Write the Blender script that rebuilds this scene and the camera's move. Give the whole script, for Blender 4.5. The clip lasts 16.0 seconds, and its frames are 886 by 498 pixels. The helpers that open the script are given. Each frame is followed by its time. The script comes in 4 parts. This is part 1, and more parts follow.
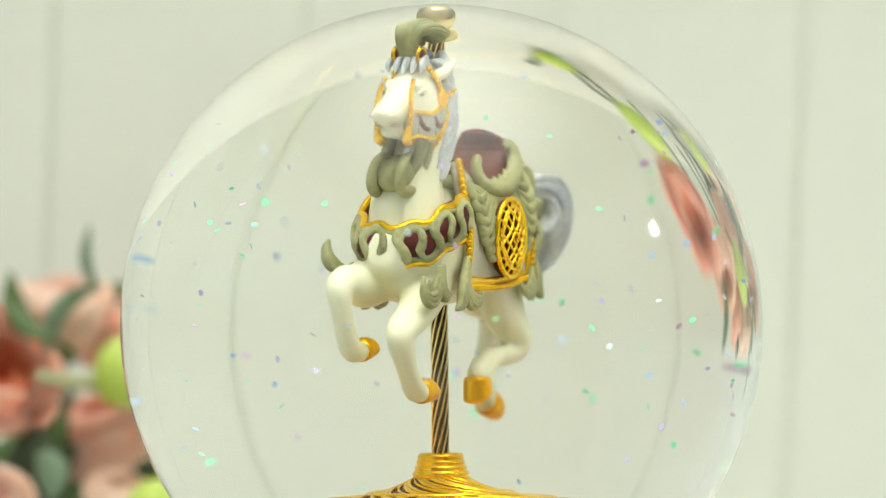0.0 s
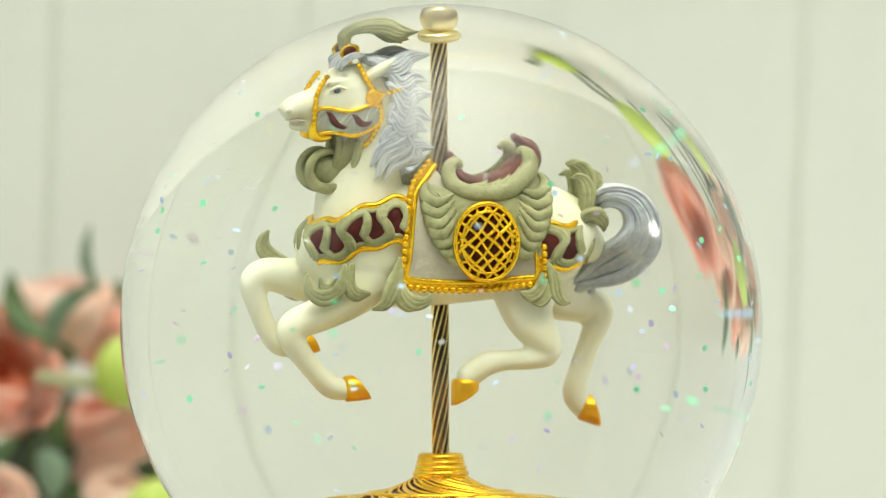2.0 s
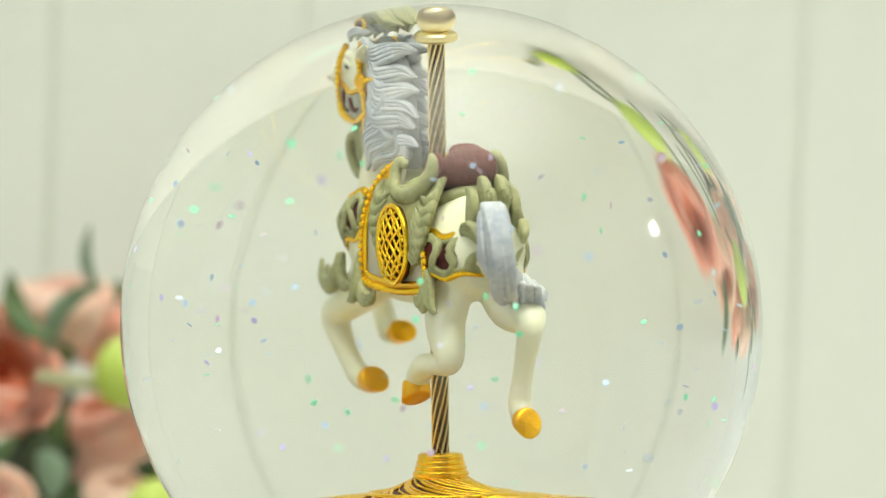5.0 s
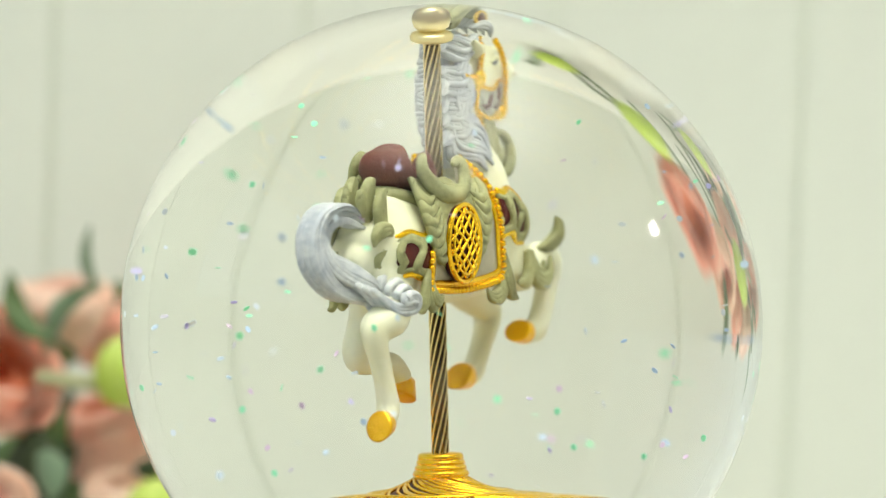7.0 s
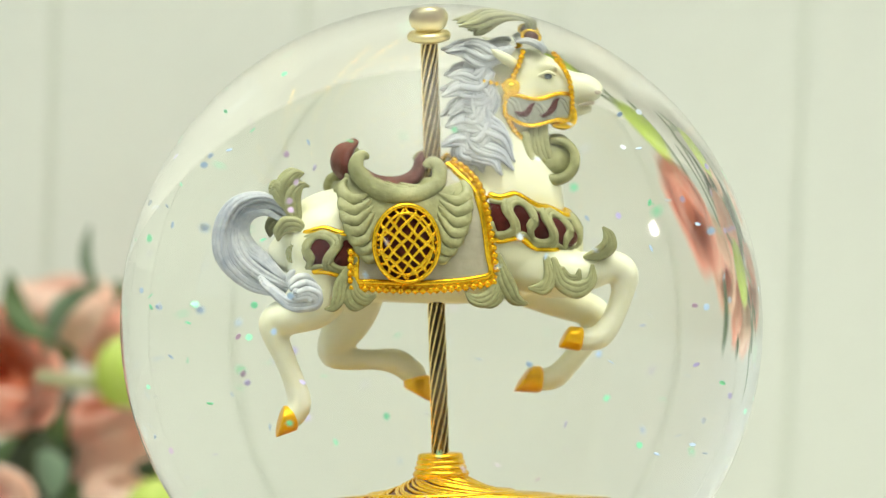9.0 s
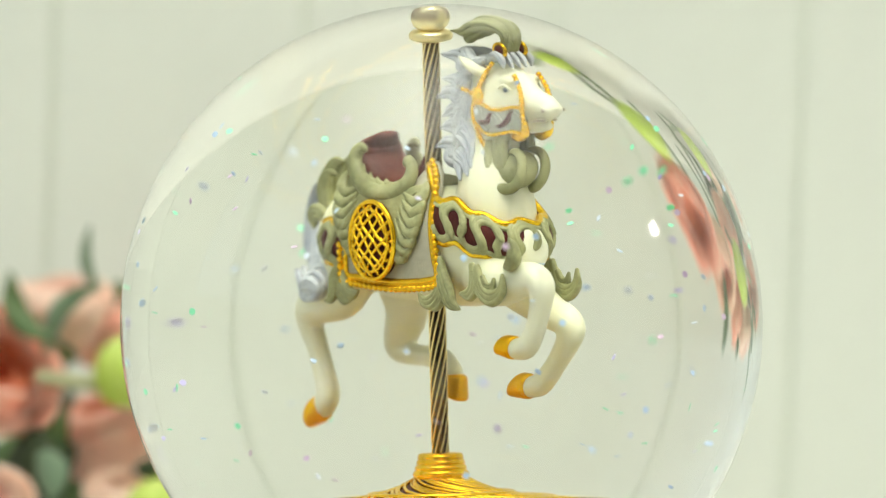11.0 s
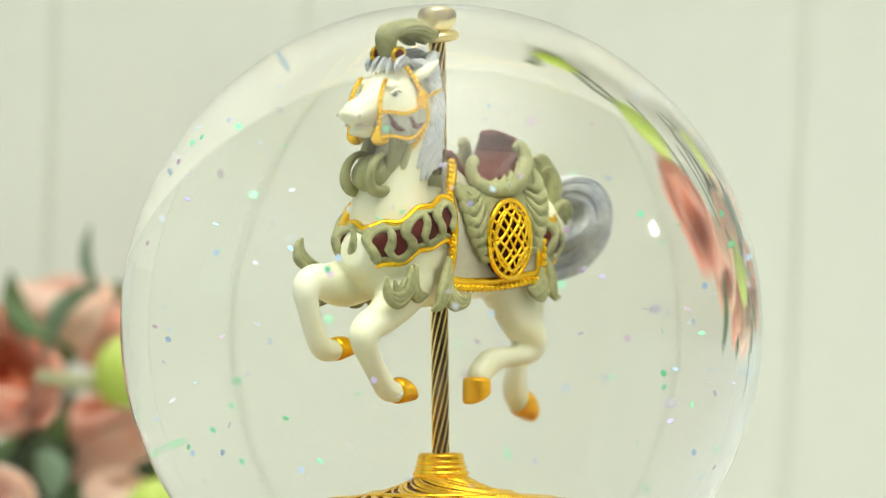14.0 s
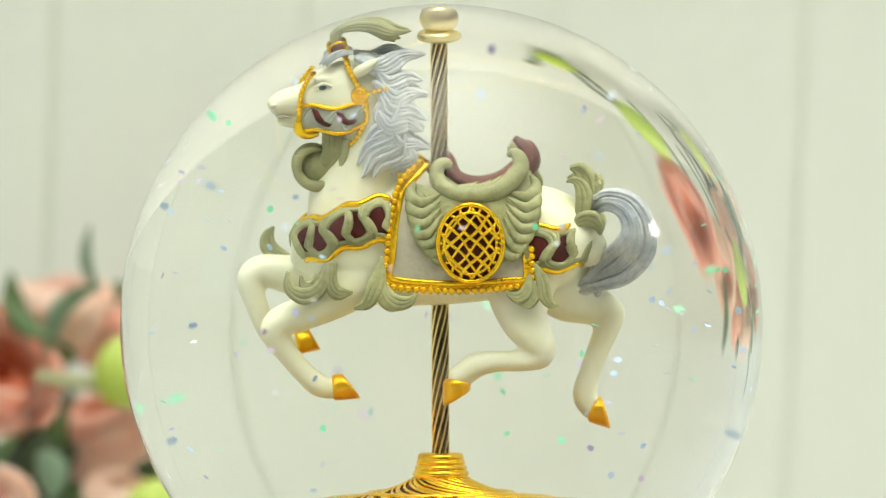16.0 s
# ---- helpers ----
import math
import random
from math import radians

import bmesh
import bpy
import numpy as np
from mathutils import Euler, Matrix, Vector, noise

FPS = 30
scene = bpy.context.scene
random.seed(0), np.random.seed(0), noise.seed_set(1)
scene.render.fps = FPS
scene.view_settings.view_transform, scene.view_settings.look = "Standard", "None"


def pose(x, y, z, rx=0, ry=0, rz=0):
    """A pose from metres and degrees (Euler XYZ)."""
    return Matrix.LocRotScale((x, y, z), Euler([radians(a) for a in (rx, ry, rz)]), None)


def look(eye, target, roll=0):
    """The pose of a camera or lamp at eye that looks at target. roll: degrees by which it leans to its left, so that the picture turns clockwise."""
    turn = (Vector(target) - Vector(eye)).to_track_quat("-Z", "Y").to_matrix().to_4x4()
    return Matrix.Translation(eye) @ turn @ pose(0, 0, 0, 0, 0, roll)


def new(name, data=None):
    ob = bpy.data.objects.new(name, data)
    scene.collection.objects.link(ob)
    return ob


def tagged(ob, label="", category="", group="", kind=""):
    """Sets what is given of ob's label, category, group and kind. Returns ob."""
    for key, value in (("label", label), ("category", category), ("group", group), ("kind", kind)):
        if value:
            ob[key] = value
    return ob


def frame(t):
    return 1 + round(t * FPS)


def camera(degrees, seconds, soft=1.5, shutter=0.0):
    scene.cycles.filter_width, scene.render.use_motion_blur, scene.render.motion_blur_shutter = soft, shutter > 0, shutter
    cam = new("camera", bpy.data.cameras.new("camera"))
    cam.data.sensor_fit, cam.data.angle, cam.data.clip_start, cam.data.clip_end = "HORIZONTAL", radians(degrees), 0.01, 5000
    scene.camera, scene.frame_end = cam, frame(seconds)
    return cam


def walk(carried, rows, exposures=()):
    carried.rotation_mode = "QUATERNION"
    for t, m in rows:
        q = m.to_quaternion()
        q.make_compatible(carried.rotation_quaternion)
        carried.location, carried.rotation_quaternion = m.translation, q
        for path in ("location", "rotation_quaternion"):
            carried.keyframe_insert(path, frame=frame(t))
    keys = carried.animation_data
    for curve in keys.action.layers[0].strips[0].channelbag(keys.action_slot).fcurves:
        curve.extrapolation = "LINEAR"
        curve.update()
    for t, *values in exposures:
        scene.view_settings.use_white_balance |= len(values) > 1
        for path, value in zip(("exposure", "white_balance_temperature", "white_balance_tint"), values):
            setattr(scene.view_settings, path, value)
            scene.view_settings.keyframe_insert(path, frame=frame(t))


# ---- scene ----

# ---- camera: a close, still view of a musical water globe 10 cm across ----
ZC = 0.095                       # height of the globe's centre over the table
EYE = (0.00023, -0.2107, ZC + 0.0145)
cam = camera(37.17, 16.0, soft=1.2)
cam.data.dof.use_dof = True
cam.data.dof.focus_distance = 0.196
cam.data.dof.aperture_fstop = 11.5
STILL = pose(*EYE, 90 - 0.8, 0, 0)
walk(cam, [(0.0, STILL), (16.0, STILL)], exposures=[(0.0, 0.0, 6500, 10), (16.0, 0.0, 6500, 10)])

# ---- light: a daylight room with a window beside the table, and a small photo lamp ----
world = bpy.data.worlds.new("sky")
scene.world = world
world.use_nodes = True
sky = world.node_tree.nodes.new("ShaderNodeTexSky")
sky.sky_type, sky.sun_disc, sky.sun_elevation, sky.sun_rotation = "NISHITA", False, radians(40), radians(110)
world.node_tree.links.new(sky.outputs[0], world.node_tree.nodes["Background"].inputs[0])
world.node_tree.nodes["Background"].inputs[1].default_value = 0.12


def area_light(name, at, target, sx, sy, watts, colour, shape="RECTANGLE"):
    data = bpy.data.lights.new(name, "AREA")
    data.shape, data.size, data.size_y, data.energy, data.color = shape, sx, sy, watts, colour
    lamp = new(name, data)
    lamp.matrix_world = look(at, target)
    return lamp


area_light("window_light", (-1.58, -1.0, 1.1), (0.2, -1.0, 0.95), 2.0, 1.6, 6.5, (0.95, 1.0, 0.93))
ceiling_lamp = area_light("ceiling_light", (0.16, -0.58, 1.97), (0.16, -0.58, 0.0), 2.8, 2.9, 38.3, (0.985, 0.995, 0.89)).data
ceiling_lamp.spread = radians(132)


def soft_edges(lamp, power):
    """A stretched diffuser: brightest in its middle, fading towards its edges."""
    lamp.use_nodes = True
    nt = lamp.node_tree
    em = nt.nodes["Emission"]
    geo, sub, ln, ramp = (nt.nodes.new("ShaderNode" + k) for k in ("NewGeometry", "VectorMath", "VectorMath", "MapRange"))
    sub.operation, ln.operation = "SUBTRACT", "LENGTH"
    sub.inputs[1].default_value = (0.5, 0.5, 0.0)
    nt.links.new(geo.outputs["Parametric"], sub.inputs[0])
    nt.links.new(sub.outputs["Vector"], ln.inputs[0])
    nt.links.new(ln.outputs["Value"], ramp.inputs["Value"])
    ramp.interpolation_type = "SMOOTHSTEP"
    for key, v in (("From Min", 0.0), ("From Max", 0.52), ("To Min", power), ("To Max", 0.0)):
        ramp.inputs[key].default_value = v
    nt.links.new(ramp.outputs["Result"], em.inputs["Strength"])


soft_edges(ceiling_lamp, 3.35)

# ---- materials ----


def material(name, colour, rough=0.5, metal=0.0, var=0.12, scale=60.0, bump=0.0, bump_scale=400.0, tint=None, coat=0.0, sss=0.0):
    m = bpy.data.materials.new(name)
    m.use_nodes = True
    nt = m.node_tree
    b = nt.nodes["Principled BSDF"]
    b.inputs["Roughness"].default_value, b.inputs["Metallic"].default_value = rough, metal
    b.inputs["Coat Weight"].default_value = coat
    if sss:
        b.inputs["Subsurface Weight"].default_value = sss
        b.inputs["Subsurface Radius"].default_value = (0.0012, 0.001, 0.0006)
        b.inputs["Subsurface Scale"].default_value = 1.0
    co = nt.nodes.new("ShaderNodeTexCoord")
    n1, n2 = nt.nodes.new("ShaderNodeTexNoise"), nt.nodes.new("ShaderNodeTexNoise")
    n1.inputs["Scale"].default_value, n2.inputs["Scale"].default_value = scale, scale * 7.3
    n1.inputs["Detail"].default_value = n2.inputs["Detail"].default_value = 4.0
    for n in (n1, n2):
        nt.links.new(co.outputs["Object"], n.inputs["Vector"])
    add = nt.nodes.new("ShaderNodeMath")
    add.operation = "MULTIPLY_ADD"
    nt.links.new(n2.outputs["Fac"], add.inputs[0])
    add.inputs[1].default_value = 0.5
    nt.links.new(n1.outputs["Fac"], add.inputs[2])
    ramp = nt.nodes.new("ShaderNodeMapRange")
    ramp.inputs["From Min"].default_value, ramp.inputs["From Max"].default_value = 0.45, 1.05
    nt.links.new(add.outputs[0], ramp.inputs["Value"])
    mix = nt.nodes.new("ShaderNodeMix")
    mix.data_type = "RGBA"
    other = tint if tint else tuple(c * (1 - var * 2) for c in colour)
    mix.inputs["A"].default_value, mix.inputs["B"].default_value = (*other, 1), (*colour, 1)
    nt.links.new(ramp.outputs[0], mix.inputs["Factor"])
    nt.links.new(mix.outputs["Result"], b.inputs["Base Color"])
    if bump:
        n3, bp = nt.nodes.new("ShaderNodeTexNoise"), nt.nodes.new("ShaderNodeBump")
        n3.inputs["Scale"].default_value, n3.inputs["Detail"].default_value = bump_scale, 3.0
        nt.links.new(co.outputs["Object"], n3.inputs["Vector"])
        nt.links.new(n3.outputs["Fac"], bp.inputs["Height"])
        bp.inputs["Strength"].default_value, bp.inputs["Distance"].default_value = bump, 0.0005
        nt.links.new(bp.outputs["Normal"], b.inputs["Normal"])
    return m


WHITE = material("white_enamel", (0.84, 0.845, 0.70), 0.32, 0, 0.05, 90, 0.10, 500, tint=(0.79, 0.785, 0.50))
CREAM = material("cloth_cream", (0.57, 0.54, 0.42), 0.6, 0, 0.1, 160, 0.4, 900, tint=(0.42, 0.40, 0.29))
SAGE = material("sage_paint", (0.49, 0.49, 0.25), 0.5, 0, 0.12, 240, 0.3, 1500, tint=(0.19, 0.20, 0.08))
BLUE_GREY = material("blue_grey_paint", (0.76, 0.78, 0.75), 0.5, 0, 0.12, 200, 0.3, 1500, tint=(0.30, 0.34, 0.42))
GOLD = material("gold_paint", (1.0, 0.69, 0.035), 0.24, 0.85, 0.12, 300, 0.35, 1200, tint=(0.86, 0.45, 0.01))
HOOF = material("hoof_gold", (1.0, 0.60, 0.008), 0.3, 0.6, 0.15, 300, 0.6, 700, tint=(0.80, 0.38, 0.004))
BURGUNDY = material("burgundy_paint", (0.12, 0.022, 0.018), 0.42, 0, 0.3, 300, 0.6, 520)
BURGUNDY.node_tree.nodes["Principled BSDF"].inputs["Specular IOR Level"].default_value = 0.2
LEATHER = material("red_brown_saddle_paint", (0.15, 0.036, 0.018), 0.46, 0, 0.25, 240, 1.0, 430, tint=(0.085, 0.018, 0.012))
LEATHER.node_tree.nodes["Principled BSDF"].inputs["Specular IOR Level"].default_value = 0.35
PALE_SAGE = material("pale_sage_paint", (0.52, 0.54, 0.44), 0.5, 0, 0.12, 260, 0.2, 1500, tint=(0.33, 0.36, 0.30))
BRASS = material("polished_brass", (0.95, 0.76, 0.36), 0.16, 1.0, 0.06, 200)
DARK_BRASS = material("dark_brass", (0.13, 0.09, 0.035), 0.2, 1.0, 0.2, 200)
PALE_GOLD = material("pale_gold_metal", (1.0, 0.86, 0.48), 0.36, 1.0, 0.03, 200)
NOSTRIL = material("nostril_paint", (0.62, 0.55, 0.44), 0.5)
DARK_EYE = material("eye_paint", (0.14, 0.18, 0.22), 0.25)
BOARD = material("white_boards", (0.87, 0.90, 0.815), 0.5, 0, 0.03, 6, 0.05, 90)
TABLE = material("white_table", (0.68, 0.685, 0.62), 0.45, 0, 0.03, 8, 0.05, 120)
# dimness put into the colour, so brass and glass mirror something dark
ROOM_DARK = material("dark_for_reflections", (0.08, 0.07, 0.055), 0.8, 0, 0.2, 5)
FLOOR = material("wood_floor", (0.22, 0.15, 0.09), 0.5, 0, 0.2, 6)
ROOM = material("room_paint", (0.82, 0.82, 0.77), 0.7, 0, 0.03, 3)
BASE_WOOD = material("globe_base_resin", (0.70, 0.62, 0.42), 0.4, 0, 0.15, 60, 0.1, 200)
PETAL = material("peach_petal", (1.0, 0.43, 0.30), 0.65, 0, 0.15, 45, 0.1, 300, tint=(1.0, 0.78, 0.66))
PETAL_CREAM = material("cream_petal", (1.0, 0.85, 0.70), 0.65, 0, 0.1, 40, 0.1, 300, tint=(1.0, 0.60, 0.47))
HEART = material("orange_petal", (1.0, 0.33, 0.17), 0.65, 0, 0.15, 80)
LEAF = material("leaf_green", (0.15, 0.24, 0.09), 0.6, 0, 0.2, 70, 0.1, 300, tint=(0.08, 0.14, 0.05))
LEAF_GREY = material("grey_leaf", (0.26, 0.36, 0.24), 0.65, 0, 0.15, 70, tint=(0.17, 0.26, 0.16))
# near-black green: the shade of the gaps between roses, held in the colour
LEAF_SHADE = material("leaf_gap_shade", (0.05, 0.075, 0.03), 0.6, 0, 0.2, 70)
PALE_STEM = material("pale_stem", (0.50, 0.52, 0.30), 0.6, 0, 0.1, 80)
BUD = material("lime_bud", (0.42, 0.60, 0.05), 0.5, 0, 0.15, 60, tint=(0.60, 0.68, 0.20))


def thin(m, colour, share):
    """Thin petals and leaves let part of the light through."""
    nt = m.node_tree
    t, mix = nt.nodes.new("ShaderNodeBsdfTranslucent"), nt.nodes.new("ShaderNodeMixShader")
    t.inputs["Color"].default_value, mix.inputs[0].default_value = (*colour, 1), share
    nt.links.new(nt.nodes["Principled BSDF"].outputs[0], mix.inputs[1])
    nt.links.new(t.outputs[0], mix.inputs[2])
    nt.links.new(mix.outputs[0], nt.nodes["Material Output"].inputs[0])


thin(PETAL, (1.0, 0.74, 0.60), 0.10)
thin(PETAL_CREAM, (1.0, 0.90, 0.76), 0.10)
thin(HEART, (1.0, 0.66, 0.50), 0.10)
thin(LEAF_GREY, (0.25, 0.38, 0.16), 0.3)


def glass_material():
    m = bpy.data.materials.new("water_filled_glass")
    m.use_nodes = True
    b = m.node_tree.nodes["Principled BSDF"]
    b.inputs["Base Color"].default_value = (0.985, 0.995, 0.975, 1)
    b.inputs["Roughness"].default_value, b.inputs["IOR"].default_value = 0.0, 1.322
    b.inputs["Transmission Weight"].default_value = 1.0
    return m


GLASS = glass_material()

# ---- shape helpers; small things are drawn in millimetres ----
MM = 0.001


def part(name, bm, mat, parent=None, label="", scale=MM, smooth=True):
    if scale != 1:
        bmesh.ops.scale(bm, vec=(scale,) * 3, verts=bm.verts)
    bmesh.ops.recalc_face_normals(bm, faces=bm.faces)
    me = bpy.data.meshes.new(name)
    bm.to_mesh(me)
    bm.free()
    me.materials.append(mat)
    if smooth:
        me.polygons.foreach_set("use_smooth", [True] * len(me.polygons))
    ob = new(name, me)
    ob.parent = parent
    if label:
        tagged(ob, label)
    return ob


def spline(pts, sub):
    """Catmull-Rom through rows of any length."""
    a = [np.array(p, float) for p in pts]
    a = [2 * a[0] - a[1]] + a + [2 * a[-1] - a[-2]]
    out = []
    for i in range(1, len(a) - 2):
        for k in range(sub):
            t = k / sub
            p0, p1, p2, p3 = a[i - 1:i + 3]
            out.append(0.5 * (2 * p1 + (p2 - p0) * t + (2 * p0 - 5 * p1 + 4 * p2 - p3) * t * t + (3 * p1 - p0 - 3 * p2 + p3) * t ** 3))
    out.append(a[-2])
    return out


def tube(bm, pts, seg=12, sub=4, ref=(0, 1, 0), ends=0.35):
    """A rounded closed tube. Rows: x, y, z, half width along ref, half height (or one radius)."""
    rows = spline([(*p, p[3]) if len(p) == 4 else p for p in pts], sub)
    c = [Vector(r[:3]) for r in rows]
    rings = []
    for i, r in enumerate(rows):
        t = (c[min(i + 1, len(c) - 1)] - c[max(i - 1, 0)]).normalized()
        s = Vector(ref) - t * t.dot(Vector(ref))
        s = s.normalized() if s.length > 1e-4 else t.orthogonal().normalized()
        n = t.cross(s)
        w, h = max(r[3], 1e-5), max(r[4], 1e-5)
        steps = [(0, 1)]
        if i == 0:
            steps = [(-ends, 0.55), (-ends * 0.55, 0.85), (0, 1)]
        elif i == len(rows) - 1:
            steps = [(0, 1), (ends * 0.55, 0.85), (ends, 0.55)]
        for along, k in steps:
            base = c[i] + t * (along * (w + h))
            rings.append([bm.verts.new(base + s * (w * k * math.cos(a)) + n * (h * k * math.sin(a)))
                          for a in (2 * math.pi * j / seg for j in range(seg))])
    for a, b in zip(rings, rings[1:]):
        for j in range(seg):
            bm.faces.new((a[j], a[(j + 1) % seg], b[(j + 1) % seg], b[j]))
    bm.faces.new(rings[0][::-1])
    bm.faces.new(rings[-1])
    return bm


def carved(rows, strands=3, seg=8, sub=4, ref=(0, 1, 0), seed=0):
    """A carved leaf or lock: strands side by side that meet at both ends, with grooves between them."""
    bm = B()
    rows = [(*p, p[3]) if len(p) == 4 else p for p in rows]
    n = len(rows)
    for k in range(strands):
        o = (k - (strands - 1) / 2) / max(1, strands - 1) * 2
        out = []
        for i, p in enumerate(rows):
            c = Vector(p[:3])
            t = (Vector(rows[min(i + 1, n - 1)][:3]) - Vector(rows[max(i - 1, 0)][:3])).normalized()
            nn = t.cross(Vector(ref))
            nn = nn.normalized() if nn.length > 1e-4 else t.orthogonal()
            f = math.sin(math.pi * (0.08 + 0.84 * i / (n - 1)))
            q = c + nn * (o * 0.62 * p[4] * f) + Vector(ref) * (p[3] * 0.16 * math.sin(3.1 * k + seed))
            out.append((*q, p[3] * (0.88 - 0.12 * abs(o) - 0.10 * (k % 2)), p[4] * (1.08 / (strands - 1) if strands > 2 else 0.62) * (1.12 - 0.15 * abs(o))))
        tube(bm, out, seg, sub, ref)
    return bm


def lathe(bm, profile, seg=64, close=True):
    rings = []
    for r, z in profile:
        if r < 1e-6:
            rings.append([bm.verts.new((0, 0, z))])
        else:
            rings.append([bm.verts.new((r * math.cos(a), r * math.sin(a), z)) for a in (2 * math.pi * j / seg for j in range(seg))])
    for a, b in zip(rings, rings[1:]):
        for j in range(seg):
            k = (j + 1) % seg
            if len(a) == 1 and len(b) == 1:
                continue
            if len(a) == 1:
                bm.faces.new((a[0], b[k], b[j]))
            elif len(b) == 1:
                bm.faces.new((a[j], a[k], b[0]))
            else:
                bm.faces.new((a[j], a[k], b[k], b[j]))
    return bm


def ball(bm, at, r, squash=(1, 1, 1), u=12, v=8):
    m = Matrix.Translation(at) @ Matrix.Diagonal((*squash, 1))
    bmesh.ops.create_uvsphere(bm, u_segments=u, v_segments=v, radius=r, matrix=m)
    return bm


def sheet(bm, fn, nu, nv, thick):
    """A thick curved sheet: fn(u, v) gives the outer point and the way outwards."""
    grid = []
    for i in range(nu + 1):
        row = []
        for j in range(nv + 1):
            p, o = fn(i / nu, j / nv)
            row.append((bm.verts.new(p), bm.verts.new(Vector(p) - Vector(o) * thick)))
        grid.append(row)
    for i in range(nu):
        for j in range(nv):
            q = [grid[i][j], grid[i + 1][j], grid[i + 1][j + 1], grid[i][j + 1]]
            bm.faces.new([x[0] for x in q])
            bm.faces.new([x[1] for x in q][::-1])
    edge = [grid[i][0] for i in range(nu + 1)] + [grid[nu][j] for j in range(1, nv + 1)] + \
        [grid[i][nv] for i in range(nu - 1, -1, -1)] + [grid[0][j] for j in range(nv - 1, 0, -1)]
    for a, b in zip(edge, edge[1:] + edge[:1]):
        bm.faces.new((a[0], a[1], b[1], b[0]))
    return bm


B = bmesh.new

# ---- setting ----


def box(bm, x0, x1, y0, y1, z0, z1, bevel=0.0):
    r = bmesh.ops.create_cube(bm, size=1, matrix=Matrix.Translation(((x0 + x1) / 2, (y0 + y1) / 2, (z0 + z1) / 2)) @ Matrix.Diagonal((x1 - x0, y1 - y0, z1 - z0, 1)))
    if bevel:
        bmesh.ops.bevel(bm, geom=list({e for v in r["verts"] for e in v.link_edges}), offset=bevel, segments=2, affect="EDGES")
    return bm


def setting():
    tagged(part("floor", box(B(), -1.7, 1.7, -2.2, 1.2, -0.80, -0.75), FLOOR, scale=1, smooth=False), "plain brown wooden floor under the table", "floor", kind="structure")
    tagged(part("ceiling", box(B(), -1.7, 1.7, -2.2, 1.2, 2.0, 2.1), ROOM, scale=1, smooth=False), "plain white painted ceiling", "ceiling", kind="structure")
    tagged(part("wall_north", box(B(), -1.7, 1.7, 1.1, 1.2, -0.75, 2.0), ROOM, scale=1, smooth=False), "plain white painted wall", "wall", kind="structure")
    # unseen wall behind the camera, coloured dark to shape the reflections
    tagged(part("wall_south", box(B(), -1.7, 1.7, -2.2, -2.1, -0.75, 2.0), ROOM_DARK, scale=1, smooth=False), "unseen plain wall coloured dark for dark reflections", "wall", kind="structure")
    tagged(part("wall_east", box(B(), 1.6, 1.7, -2.1, 1.1, -0.75, 2.0), ROOM, scale=1, smooth=False), "plain white painted wall", "wall", kind="structure")
    w = B()
    for y0, y1, z0, z1 in ((-2.1, -2.03, -0.75, 2.0), (0.03, 1.1, -0.75, 2.0), (-2.03, 0.03, -0.75, 0.27), (-2.03, 0.03, 1.93, 2.0)):
        box(w, -1.7, -1.6, y0, y1, z0, z1)
    tagged(part("wall_west", w, ROOM, scale=1, smooth=False), "plain white painted wall with a wide window opening", "wall", kind="structure")
    table = tagged(new("table"), "white painted table with a smooth top", "table")
    part("tabletop", box(B(), -0.75, 0.75, -0.65, 0.45, -0.03, 0.0, 0.004), TABLE, table, scale=1, smooth=False)
    for x in (-0.68, 0.68):
        for y in (-0.58, 0.38):
            part("leg", box(B(), x - 0.03, x + 0.03, y - 0.03, y + 0.03, -0.75, -0.0305, 0.003), TABLE, table, scale=1, smooth=False)
    # white boarded panel behind, leaning a little to one side
    panel = tagged(new("board_panel"), "white painted panel of wide upright boards", "wall panel", kind="structure")
    panel.matrix_world = pose(0, BACK, 0, 0, 2.2, 0)
    plank = box(B(), -BOARD_W / 2 + 0.0004, BOARD_W / 2 - 0.0004, 0, 0.012, -0.02, 0.60, 0.0012)
    first = part("board", plank, BOARD, panel, scale=1, smooth=False)
    part("backing", box(B(), -0.85, 0.85, 0.002, 0.022, -0.019, 0.599), BOARD, panel, scale=1, smooth=False)
    for k in range(16):
        ob = first if k == 0 else new("board", first.data)
        ob.parent = panel
        ob.location = (BOARD_X + (k - 8) * BOARD_W, 0, 0)


BACK = 0.30
BOARD_W = 0.0965
BOARD_X = 0.0845
setting()

# ---- the water globe ----


def water_globe():
    globe = tagged(new("snow_globe"), "clear glass globe filled with water on a cream base", "snow globe")
    globe.location = (0, 0, ZC)
    prof = [(50 * math.sin(math.pi * i / 128), -50 * math.cos(math.pi * i / 128)) for i in range(129)]
    prof[0], prof[-1] = (0, -50), (0, 50)
    g = part("glass_globe", lathe(B(), prof, 224), GLASS, globe, "clear water-filled glass")
    g.visible_shadow = False
    cup = [(0, -95), (38, -95), (42, -93), (42, -88), (39, -84), (37, -70), (36, -55), (37, -47), (36, -42), (34, -40.5)]
    cup += [(50.4 * math.sin(a), -50.4 * math.cos(a)) for a in (radians(42 - k * 6) for k in range(7))] + [(0, -50.4)]
    part("base", lathe(B(), cup, 96), BASE_WOOD, globe, "round moulded cream base")


water_globe()

# ---- the turning carousel figure ----
Y0 = -0.8                        # the horse's middle plane, to one side of the pole


def mid(rows):
    return [(p[0], Y0 + p[1], p[2], *p[3:]) for p in rows]


def flat(rows, y=0.0):
    """Rows x, z, half width, half height in an upright plane."""
    return [(p[0], Y0 + y, p[1], p[2], p[3] if len(p) > 3 else p[2]) for p in rows]


